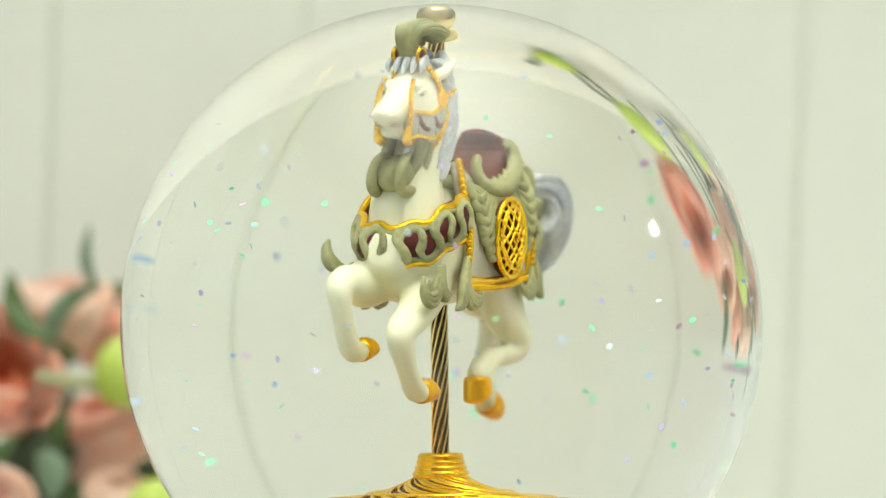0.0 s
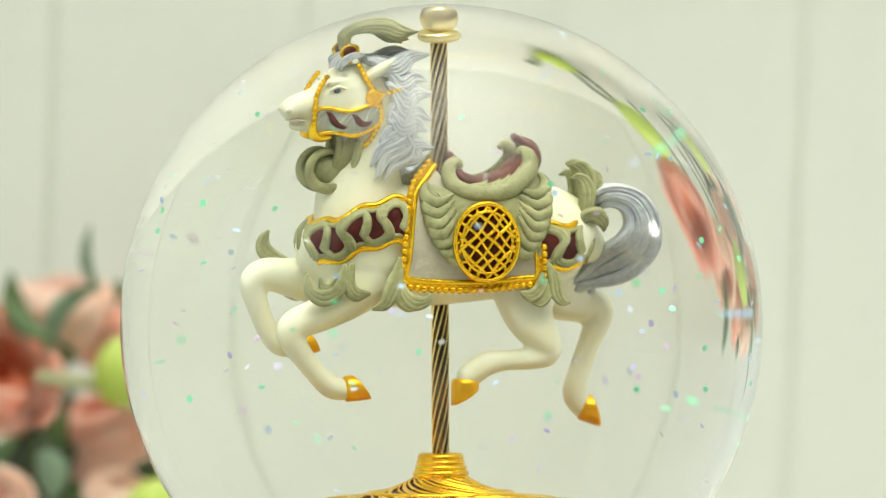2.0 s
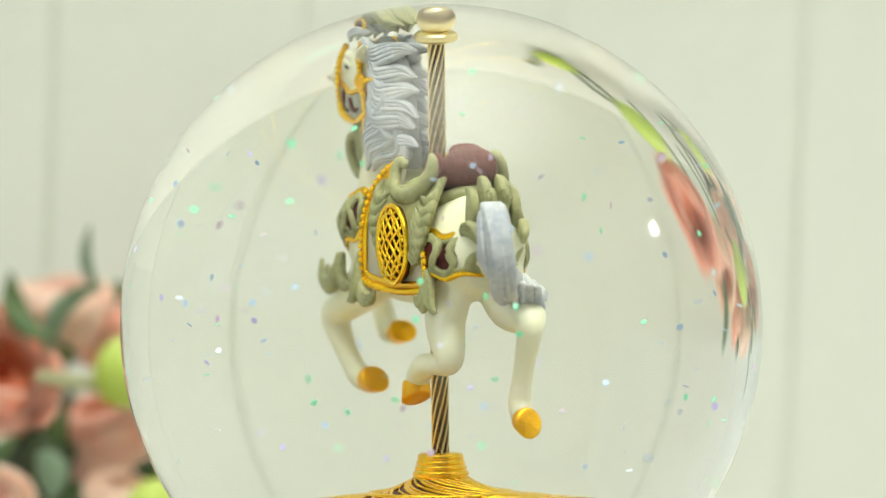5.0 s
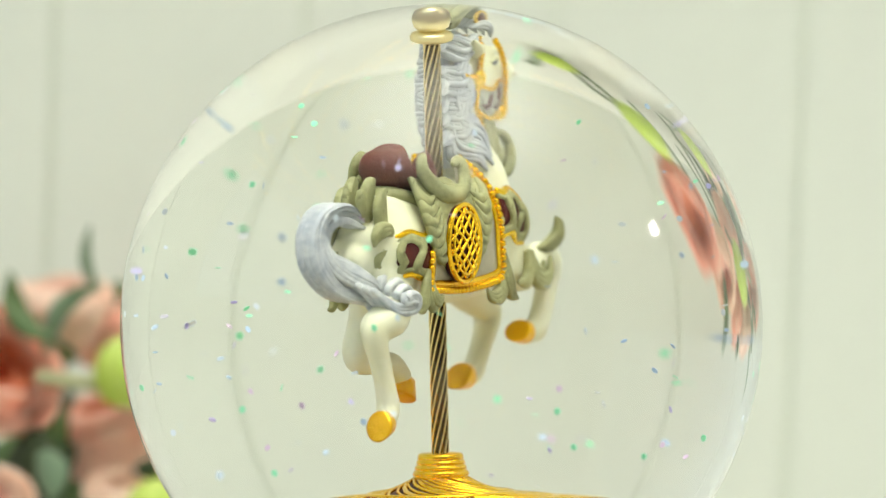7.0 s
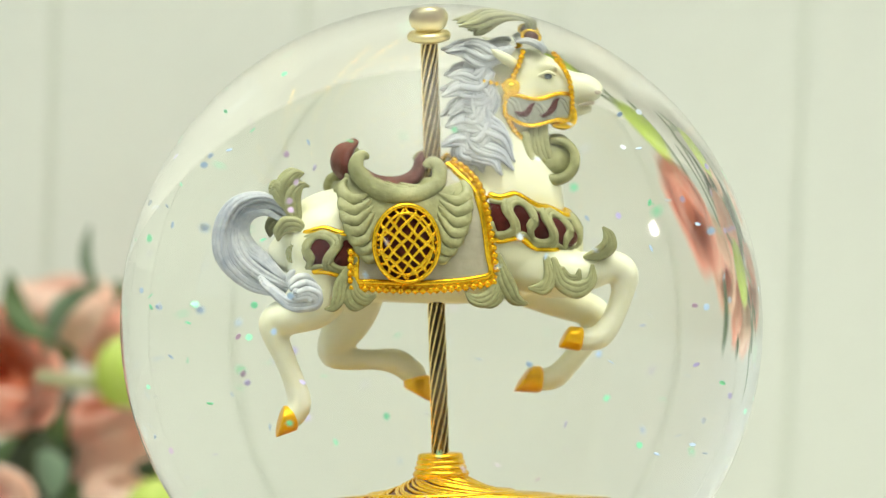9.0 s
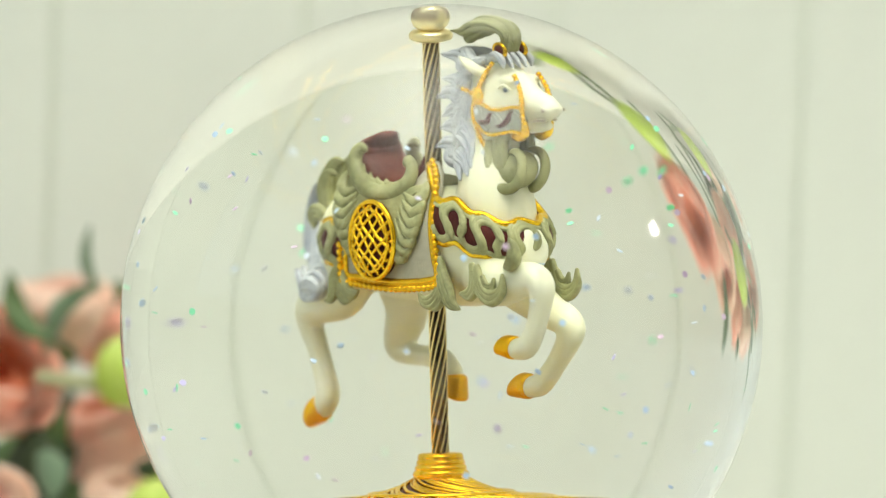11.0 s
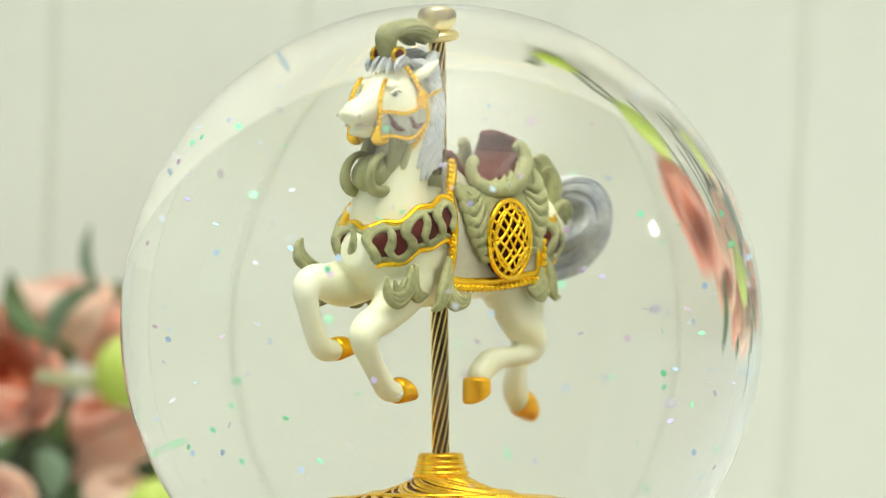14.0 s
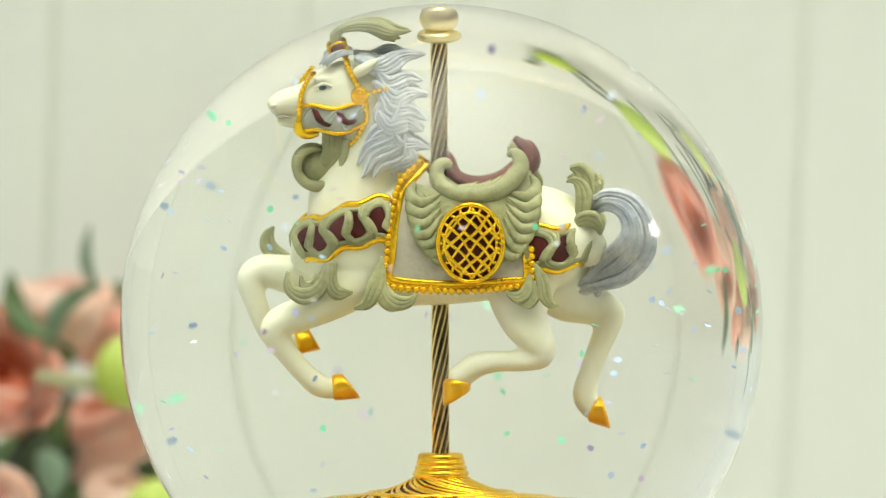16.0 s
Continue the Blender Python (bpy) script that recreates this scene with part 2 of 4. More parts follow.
figure = tagged(new("carousel_horse"), "white carousel horse with sage and gold trappings on a brass pole", "figurine")


def horse_body():
    bm = B()
    tube(bm, flat([(-15.6, 9.5, 3.3, 3.6), (-14.0, 9.4, 4.8, 5.4), (-11, 9.6, 5.6, 6.8), (-6, 9.6, 5.6, 7.5), (0, 9.4, 5.5, 7.2), (6, 9.6, 5.4, 6.9),
                   (11, 10.1, 5.7, 6.8), (14.3, 9.9, 5.5, 6.1), (17.2, 9.4, 4.4, 4.5), (18.3, 9.0, 2.4, 2.4)]), 20, 4)
    tube(bm, flat([(-9.6, 11, 5.2, 6.6), (-10.3, 15.5, 4.4, 5.6), (-9.2, 20, 3.5, 4.3), (-8.4, 24, 3.0, 4.0), (-8.2, 28, 2.8, 4.1), (-8.6, 30.4, 2.3, 3.0)]), 16, 4)
    tube(bm, flat([(-8.2, 29.2, 2.5, 3.6), (-11.3, 28.7, 3.0, 4.4), (-14.3, 28.0, 2.8, 3.9), (-17.2, 27.7, 2.0, 2.3), (-19.0, 27.7, 1.8, 1.8), (-20.1, 27.3, 1.65, 1.5)]), 16, 4)
    for s in (-1, 1):      # cheeks, brows, nostrils
        ball(bm, (-10.8, Y0 + s * 1.9, 27.0), 2.6, (1, 0.55, 1))
        ball(bm, (-14.4, Y0 + s * 2.2, 30.9), 1.0, (1.5, 0.6, 0.6))
        ball(bm, (-20.3, Y0 + s * 1.15, 27.3), 0.85, (1, 0.8, 0.8))
    tube(bm, flat([(-10.2, 25.4, 2.0, 2.0), (-13.5, 24.9, 1.8, 1.5), (-16.6, 24.8, 1.5, 1.0), (-18.2, 24.9, 1.2, 0.8), (-19.4, 25.05, 1.0, 0.6)]), 12, 4)
    # legs: front right, front left, hind left, hind right
    tube(bm, mid([(-11, 2.6, 7, 2.8, 3.6), (-15, 3.6, 5.6, 2.6, 3.1), (-18.3, 3.6, 5.8, 2.2, 2.4), (-21.2, 3.5, 6.3, 1.95), (-22.7, 3.5, 5.2, 1.75), (-22.2, 3.4, 2.6, 1.4),
                  (-21.0, 3.4, -0.3, 1.35), (-19.4, 3.4, -2.2, 1.5), (-17.4, 3.3, -2.5, 1.35)]), 14, 4)
    tube(bm, mid([(-9.5, -2.4, 6.4, 2.9, 4.0), (-12.6, -2.9, 3.8, 2.6, 3.0), (-16.2, -3.3, 1.7, 2.2), (-19.3, -3.4, 0.5, 1.95), (-20.0, -3.4, -0.9, 1.75), (-18.3, -3.2, -3.5, 1.4),
                  (-16.4, -3.0, -5.7, 1.35), (-14.7, -2.8, -7.2, 1.45), (-12.9, -2.6, -7.6, 1.35)]), 14, 4)
    tube(bm, mid([(10.5, -2.2, 8.5, 2.8, 4.6), (9.8, -2.6, 4.0, 2.5, 4.2), (10.2, -3.2, 0.6, 2.4, 3.0), (11.9, -3.6, -2.2, 2.1), (12.1, -3.6, -3.7, 1.65), (9.8, -3.5, -4.3, 1.35),
                  (7.0, -3.4, -4.4, 1.3), (4.4, -3.4, -4.8, 1.6), (2.2, -3.3, -6.4, 1.5)]), 14, 4)
    tube(bm, mid([(13.5, 2.2, 8, 3.0, 4.6), (15.0, 2.7, 3.8, 2.5, 3.8), (18.0, 3.8, 2.0, 2.6), (20.3, 3.3, 1.2, 1.9), (20.2, 3.3, -0.5, 1.6), (19.0, 3.3, -3.4, 1.35),
                  (17.9, 3.3, -6.4, 1.35), (17.3, 3.3, -8.9, 1.5), (18.2, 3.3, -10.6, 1.4)]), 14, 4)
    ob = part("body", bm, WHITE, figure, "smooth white enamelled horse body")
    rm = ob.modifiers.new("remesh", "REMESH")
    rm.mode, rm.voxel_size, rm.use_smooth_shade = "VOXEL", 0.00031, True
    sm = ob.modifiers.new("smooth", "SMOOTH")
    sm.factor, sm.iterations = 0.6, 7


def hooves():
    def hoof(y, top, r0, heel, toe, r1):
        """A wedge from the coronet to the slanted sole; points x, z."""
        bm = B()
        a, h, t = (Vector((q[0], 0, q[1])) for q in (top, heel, toe))
        b = (h + t) / 2
        axis = (b - a).normalized()
        n0 = Vector((axis.z, 0, -axis.x))
        m1 = (t - h) / 2
        if n0.dot(m1) < 0:
            n0 = -n0
        rings = []
        for f, k in ((-0.15, 0.8), (0.0, 1.03), (0.12, 1.06), (0.45, 1.04), (0.8, 1.02), (0.97, 1.0), (1.03, 0.84)):
            g = min(1, max(0, f))
            c = a.lerp(b, f)
            m, w = (n0 * r0).lerp(m1, g) * k, (r0 + (r1 - r0) * g) * k
            rings.append([bm.verts.new(c + Vector((0, Y0 + y + w * math.cos(q), 0)) + m * math.sin(q)) for q in (2 * math.pi * j / 20 for j in range(20))])
        for p, q in zip(rings, rings[1:]):
            for j in range(20):
                bm.faces.new((p[j], p[(j + 1) % 20], q[(j + 1) % 20], q[j]))
        bm.faces.new(rings[0][::-1])
        bm.faces.new(rings[-1])
        part("hoof", bm, HOOF, figure, "amber gold hoof")
    hoof(3.3, (-17.1, -2.4), 1.4, (-15.9, -0.8), (-14.4, -3.3), 1.7)
    hoof(-2.6, (-12.8, -7.5), 1.5, (-11.9, -5.8), (-9.6, -8.8), 1.75)
    hoof(-3.3, (2.0, -6.8), 1.6, (3.6, -7.9), (0.3, -9.8), 1.8)
    hoof(3.3, (18.1, -10.6), 1.45, (19.3, -9.1), (20.3, -12.9), 1.75)


def head_details():
    for s in (-1, 1):
        y = Y0
        part("ear", tube(B(), [(-10.4, y + s * 2.2, 31.3, 0.7), (-9.4, y + s * 3.1, 32.2, 1.0, 0.8), (-8.3, y + s * 3.7, 33.1, 0.65, 0.55), (-7.5, y + s * 4.0, 33.8, 0.1)], 10, 4), WHITE, figure, "white pointed ear")
        part("eye", ball(B(), (-14.5, y + s * 2.62, 29.7), 0.44, (1.1, 0.5, 0.85)), DARK_EYE, figure, "dark painted eye")
        part("nostril", ball(B(), (-20.6, y + s * 1.72, 27.3), 0.34, (1.2, 0.4, 0.8)), NOSTRIL, figure, "grey painted nostril")
        part("eyelid", tube(B(), [(-15.4, y + s * 2.6, 29.8, 0.18), (-14.5, y + s * 2.85, 30.3, 0.24), (-13.4, y + s * 2.8, 29.9, 0.16)], 8, 4), WHITE, figure)
        # cheek plate with dark marks, raised scrolls and gold edges
        def plate(u, v, s=s):
            x = -17.0 + 8.0 * u
            lo, hi = 23.9 + 0.35 * math.sin(u * 7.5) + 0.9 * u ** 3, 26.9 + 0.3 * math.sin(u * 8 + 0.6) + 0.3 * u
            yy = 1.95 + 1.45 * math.sin(min(1, u * 1.4) * math.pi / 2) - 0.9 * (v - 0.55) ** 2
            return (x, Y0 + s * yy, lo + (hi - lo) * v), (0, s, 0)
        cheek = part("cheek_plate", sheet(B(), plate, 18, 8, 1.2), PALE_SAGE, figure, "pale sage cheek ornament")
        for u0 in (0.17, 0.56):
            rows = []
            for k, (du, v, r) in enumerate(((0.0, 0.86, 0.16), (0.05, 0.74, 0.34), (0.09, 0.52, 0.42), (0.16, 0.36, 0.40), (0.25, 0.30, 0.32), (0.29, 0.34, 0.12))):
                q = plate(u0 + du, v)[0]
                rows.append((q[0], q[1] + s * 0.05, q[2], 0.3, r))
            part("inlay", tube(B(), rows, 8, 3), BURGUNDY, cheek, "dark burgundy inlay")
        for u0, flip in ((0.0, 0), (0.40, 0), (0.78, 0), (0.24, 1), (0.66, 1)):
            shape = ((0.0, 0.2, 0.2), (0.03, 0.45, 0.36), (0.08, 0.75, 0.4), (0.17, 0.86, 0.36), (0.21, 0.66, 0.3), (0.17, 0.55, 0.12))
            if flip:
                shape = tuple((0.2 - du, 1.0 - v, r) for du, v, r in shape)
            rows = [(*plate(u0 + du, v)[0], r * 0.7, r) for du, v, r in shape]
            part("cheek_scroll", carved(rows, 2, 7, 4), PALE_SAGE, cheek, "pale raised scroll")
        for v in (-0.04, 1.04):
            rows = [(*plate(k / 15, v)[0][:1], plate(k / 15, v)[0][1] + s * 0.1, plate(k / 15, v)[0][2], 0.29) for k in range(16)]
            part("bridle_trim", tube(B(), rows, 8, 3), GOLD, cheek, "gold bridle trim")
        rows = [(plate(1, k / 4)[0][0] + 0.1, plate(1, k / 4)[0][1], plate(1, k / 4)[0][2], 0.26) for k in range(5)]
        part("bridle_trim", tube(B(), rows, 8, 3), GOLD, cheek, "gold bridle trim")
        part("mouth", tube(B(), [(-20.0, y + s * 0.9, 25.85, 0.2), (-19.2, y + s * 1.2, 25.85, 0.3, 0.24), (-18.3, y + s * 1.4, 25.7, 0.3, 0.12)], 8, 4), NOSTRIL, figure, "shaded line of the open mouth")
        part("chin_strap", tube(B(), [(-17.4, y + s * 2.1, 25.2, 0.45), (-17.2, y + s * 1.9, 24.0, 0.65), (-16.2, y + s * 1.8, 23.4, 0.6), (-15.0, y + s * 1.9, 23.5, 0.35)], 9, 4), GOLD, figure, "gold chin strap")
        part("rosette", ball(ball(B(), (-9.8, y + s * 3.3, 28.6), 1.15, (1, 0.5, 1)), (-9.8, y + s * 3.7, 28.6), 0.6, (1, 0.6, 1)), GOLD, figure, "round gold bridle rosette")
    # strings of gold beads on the bridle
    for s in (-1, 1):
        line = [(-15.8, 2.0, 31.7), (-16.5, 2.15, 30.7), (-17.1, 2.3, 29.2), (-17.3, 2.4, 27.4), (-17.3, 2.3, 25.8), (-17.2, 2.0, 24.4)]
        bead_string([(x, Y0 + s * y, z) for x, y, z in line], 0.43, 13)
        line = [(-11.6, 2.2, 33.0), (-11.0, 2.9, 31.5), (-10.3, 3.1, 30.2), (-9.9, 3.3, 29.4)]
        bead_string([(x, Y0 + s * y, z) for x, y, z in line], 0.45, 7)
        line = [(-9.3, 3.3, 27.4), (-8.9, 3.2, 26.0), (-9.4, 3.1, 24.4), (-10.3, 2.9, 22.8), (-11.2, 2.5, 21.9)]
        bead_string([(x, Y0 + s * y, z) for x, y, z in line], 0.42, 11)
        line = [(-8.8, 3.4, 28.8), (-7.6, 3.5, 29.2), (-6.6, 3.3, 29.4)]
        bead_string([(x, Y0 + s * y, z) for x, y, z in line], 0.38, 4)


BEAD = None


def bead_string(pts, r, count, ob=None):
    global BEAD
    if BEAD is None:
        bm = B()
        bmesh.ops.create_icosphere(bm, subdivisions=1, radius=1.0)
        BEAD = part("bead", bm, GOLD, figure, scale=MM)
        BEAD.location, BEAD.scale = [c * MM for c in pts[0]], (r,) * 3
    rows = spline(pts, 24)
    ln = np.concatenate([[0], np.cumsum([np.linalg.norm(b - a) for a, b in zip(rows, rows[1:])])])
    for k in range(count):
        d = ln[-1] * k / (count - 1)
        i = min(int(np.searchsorted(ln, d)), len(rows) - 1)
        b = new("bead", BEAD.data)
        b.parent = ob or figure
        b.location, b.scale = [c * MM for c in rows[i]], (r, r, r)


def lock(pts, r):
    n = len(pts)
    return [(x, y, z, max(0.22, r * math.sin(math.pi * (0.22 + 0.72 * i / (n - 1))) ** 0.8)) for i, (x, y, z) in enumerate(pts)]


def neck_y(x, z):
    """Half width of the neck at x, z."""
    xc, hw, hl = np.interp(z, (16, 20, 24, 28, 34), (-10.0, -9.2, -8.4, -8.2, -9.0)), np.interp(z, (16, 20, 24, 28, 34), (4.4, 3.5, 3.0, 2.8, 2.2)), 4.2
    return hw * math.sqrt(max(0.13, 1 - ((x - xc) / hl) ** 2))


def wavy_lock(s, a, b, r, amp, phase, tip=0.0):
    """A lock of hair from a to b (x, z) in an S, its tip turned up."""
    d = Vector((b[0] - a[0], b[1] - a[1]))
    n = Vector((-d.y, d.x)).normalized()
    rows = []
    for i in range(9):
        t = i / 8
        o = amp * math.sin(2 * math.pi * 0.95 * t + phase) * (0.35 + 0.65 * math.sin(math.pi * min(1, t * 1.1))) + tip * t ** 4
        x, z = a[0] + d.x * t + n.x * o, a[1] + d.y * t + n.y * o
        w = max(0.16, r * math.sin(math.pi * (0.2 + 0.72 * t)) ** 0.8)
        rows.append((x, Y0 + s * (neck_y(x, z) + 0.30 - 0.3 * t), z, w * 0.8, w))
    part("mane_lock", carved(rows, 4, 7, 4, seed=phase * 3), BLUE_GREY, figure, "blue-grey carved mane lock")


def mane_and_tail():
    rng = random.Random(4)
    part("mane_core", tube(B(), flat([(-9.6, 33.2, 1.3, 1.0), (-6.6, 32.0, 1.2, 1.3), (-5.2, 29.0, 1.2, 1.5), (-4.8, 25.5, 1.2, 1.5), (-4.6, 22.0, 1.3, 1.5), (-4.8, 19.4, 1.4, 1.3)]), 12, 4), BLUE_GREY, figure, "blue-grey mane along the neck")
    back = (((-10.2, 33.8), (-4.0, 33.0)), ((-9.4, 33.2), (-2.2, 32.2)), ((-8.0, 31.8), (-2.6, 29.2)), ((-7.8, 30.2), (-1.9, 26.9)), ((-7.6, 28.4), (-2.5, 24.4)), ((-7.3, 26.2), (-2.9, 22.6)), ((-6.9, 24.4), (-2.2, 20.4)))
    side = (((-7.2, 31.0), (-6.6, 24.2)), ((-6.4, 29.6), (-6.2, 21.6)), ((-5.6, 28.0), (-8.6, 20.8)), ((-5.0, 26.2), (-9.5, 19.4)), ((-4.4, 24.6), (-9.2, 18.2)), ((-4.0, 23.0), (-7.4, 17.8)), ((-3.8, 21.8), (-5.4, 18.0)))
    for s in (-1, 1):
        for k, (a, b) in enumerate(back):
            j = [rng.uniform(-0.35, 0.35) for _ in range(4)]
            wavy_lock(s, (a[0] + j[0], a[1] + j[1]), (b[0] + j[2], b[1] + j[3]), 1.35 + 0.15 * math.sin(3 * k), 0.95, 2.7 + 0.5 * math.sin(k * 1.9 + s), 0.9)
        for k, (a, b) in enumerate(side):
            j = [rng.uniform(-0.25, 0.25) for _ in range(4)]
            wavy_lock(s, (a[0] + j[0], a[1] + j[1]), (b[0] + j[2], b[1] + j[3]), 1.1, 0.95, 0.1 + 0.45 * math.sin(k * 2.3 + s), -0.5)
    for k in range(5):      # forelock
        pts = [(-11.0, Y0 + (k - 2) * 0.8, 34.4), (-12.6, Y0 + (k - 2) * 1.05, 34.6), (-13.9, Y0 + (k - 2) * 1.2, 33.7), (-14.9 + 0.4 * abs(k - 2), Y0 + (k - 2) * 1.15, 32.7)]
        part("forelock", carved(lock(pts, 0.6), 3, 7, 4, seed=k), BLUE_GREY, figure, "blue-grey carved forelock")
    arc = [(18.0, 13.6), (20.3, 14.9), (22.8, 14.2), (23.9, 11.8), (23.3, 9.2), (21.6, 7.4), (19.4, 6.0), (17.2, 4.6)]
    for k in range(21):
        ring, row = k % 7, k // 7
        off = (row - 0.8) * 0.95
        side = (ring - 3) * 0.62
        pts = []
        for i, (x, z) in enumerate(arc):
            a = i / (len(arc) - 1)
            d = Vector((x - 20.2, 0, z - 10.2)).normalized()
            w = 0.62 + 0.50 * math.sin(math.pi * min(1, 0.08 + a * 0.8)) ** 0.8 + 0.75 * max(0, math.sin(math.pi * min(1, max(0, (a - 0.4) / 0.58))))
            tw = 0.55 * math.sin(a * 5 + k * 1.3)
            end = rng.uniform(-1.3, 0.9) if i == len(arc) - 1 else 0
            pts.append((x + d.x * (off * w) + 0.2 * tw + end, Y0 + side * min(w, 1.1) * 0.52 + 0.4 * tw * w - 3.5 * math.sin(math.pi * min(1, a * 1.13)) + 2.0 * a * a, z + d.z * (off * w) + end))
        part("tail_lock", carved([(*p, 0.45 + 0.55 * math.sin(math.pi * (0.06 + 0.86 * (i / 7) ** 1.2))) for i, p in enumerate(pts)], 4, 6, 4, seed=k), BLUE_GREY, figure, "blue-grey carved tail lock")
    for k in range(4):      # the tip curls up beside the haunch
        y = Y0 + 2.0 + 1.1 * k
        g = 1 - 0.12 * k
        pts = [(21.6, y - 1.4, 6.6 - 0.3 * k), (19.4, y - 0.3, 4.4 - 0.2 * k), (18.2, y + 0.5, 3.2), (16.4 - 0.2 * k, y + 1.0, 3.5), (15.6, y + 1.1, 5.0 * g + 0.8),
               (16.6, y + 1.1, 6.4 * g + 0.5), (18.0, y + 1.0, 6.0 * g + 0.4), (17.9, y + 0.9, 4.9)]
        part("tail_lock", carved([(*p, 0.45 + 0.5 * math.sin(math.pi * (0.1 + 0.75 * i / 7))) for i, p in enumerate(pts)], 3, 6, 4, seed=k), BLUE_GREY, figure, "blue-grey carved tail lock")


def plume_and_bib():
    for k in range(9):
        s = (k - 4) / 4
        low = (0.0, 1.3, 0.5, 2.0, 0.2, 1.6, 0.6, 2.2, 0.3)[k]
        pts = [(-13.0, Y0 + s * 0.7, 35.3, 0.8), (-13.3, Y0 + s * 1.1, 38.2, 1.05 - 0.3 * abs(s)), (-11.4, Y0 + s * 1.5, 40.5 - 0.9 * abs(s), 1.15), (-8.6, Y0 + s * 1.8, 40.2 - 1.2 * abs(s) - 0.4 * low, 1.15),
               (-6.2 - 0.2 * low, Y0 + s * 1.8, 38.4 - 0.8 * abs(s) - 0.7 * low, 0.95), (-3.6 - 1.0 * low, Y0 + s * 1.6, 37.4 - 0.9 * low, 0.22)]
        part("plume", carved(pts, 3, 7, 4, seed=k), SAGE, figure, "sage green feather plume")
    for s in (-1, 1):
        jewel = part("jewel", ball(B(), (-12.9, Y0 + s * 1.7, 35.3), 1.0, (1, 0.6, 1)), BURGUNDY, figure, "round dark red jewel")
        bm = B()
        ring = [(-12.9 + 1.1 * math.cos(a), Y0 + s * 1.75, 35.3 + 1.1 * math.sin(a), 0.28) for a in (2 * math.pi * j / 12 for j in range(13))]
        part("jewel_ring", tube(bm, ring, 8, 2), GOLD, jewel, "gold jewel ring")
    # a leaf under the throat, rolled forward into a shell with a thick rim
    part("throat_shell", ball(B(), (-14.4, Y0, 19.2), 1.0, (2.85, 2.35, 2.4), 24, 14), SAGE, figure, "sage green shell under the throat")
    for s in (-1, 1):
        rim = [(-14.0, 1.3, 21.3, 0.25), (-15.2, 1.6, 21.6, 0.45), (-16.5, 1.8, 21.2, 0.55), (-17.3, 1.9, 20.0, 0.6), (-17.2, 1.9, 18.5, 0.65), (-16.2, 1.9, 17.3, 0.7), (-14.6, 2.0, 16.9, 0.75),
               (-13.0, 2.1, 17.5, 0.7), (-12.0, 2.3, 19.0, 0.65), (-11.6, 2.5, 20.8, 0.6), (-11.4, 2.6, 22.6, 0.5)]
        part("scroll", tube(B(), [(x, Y0 + s * y, z, r * 1.1, r) for x, y, z, r in rim], 10, 4), SAGE, figure, "sage green rolled rim")
        for k in range(3):
            rows = [(-12.4 - 0.75 * k, Y0 + s * (2.1 - 0.1 * k), 24.0, 0.5), (-12.3 - 0.55 * k, Y0 + s * 2.2, 22.0, 0.8), (-12.6 - 0.5 * k, Y0 + s * 2.0, 20.4 - 0.1 * k, 0.8), (-13.5 - 0.45 * k, Y0 + s * 1.8, 18.9 + 0.1 * k, 0.5), (-14.9 - 0.3 * k, Y0 + s * 1.6, 18.6 + 0.45 * k, 0.16)]
            part("scroll", carved(rows, 2, 8, 4), SAGE, figure, "sage green carved scroll")


def cloth_y(z):
    return 6.1 - (0.042 * (z - 11) ** 2 if z > 11 else 0.008 * (z - 11) ** 2)


def saddle_cloth():
    for s in (-1, 1):
        def fn(u, v, s=s):
            top = 19.9 - 5.0 * min(1, u / 0.3)
            z = 5.0 + (top - 5.0) * v - 0.6 * (1 - v) * math.sin(math.pi * min(1, u * 1.05))
            front = float(np.interp(5.0 + 14.9 * v, (5.0, 7.2, 12.4, 14.8, 16.9, 18.6, 19.9), (-6.9, -6.6, -6.1, -5.7, -5.1, -4.0, -2.4)))
            back = 11.3 - 0.4 * v
            x = front + (back - front) * u
            return (x, Y0 + s * cloth_y(z), z), (0, s, 0.1)
        cloth = part("saddle_cloth", sheet(B(), fn, 24, 24, 0.9), CREAM, figure, "cream saddle cloth")
        edge = [fn(0, v)[0] for v in (1.0, 0.9, 0.8, 0.65, 0.5, 0.35, 0.2, 0.03)] + [fn(u, 0)[0] for u in (0.12, 0.3, 0.5, 0.7, 0.88, 0.985)] + [fn(1, v)[0] for v in (0.14, 0.28, 0.45)]
        edge = [(x, y + s * 0.1, z) for x, y, z in edge]
        inner = [(2.2 + (x - 2.2) * (0.915 if z < 17 else 0.80), y + s * 0.12, 11.8 + (z - 11.8) * (0.885 if z < 17 else 0.95)) for x, y, z in edge]
        part("cloth_border", tube(B(), [(*p, 0.25, 0.40) for p in inner], 8, 3), GOLD, cloth, "gold cloth border")
        mids = [tuple((a + b) / 2 for a, b in zip(p, q)) for p, q in zip(edge, inner)]
        part("cloth_border", tube(B(), [(*p, 0.22, 0.5) for p in mids], 8, 3), GOLD, cloth, "gold cloth border")
        bead_string([(x, y + s * 0.25, z) for x, y, z in edge], 0.54, 45, cloth)


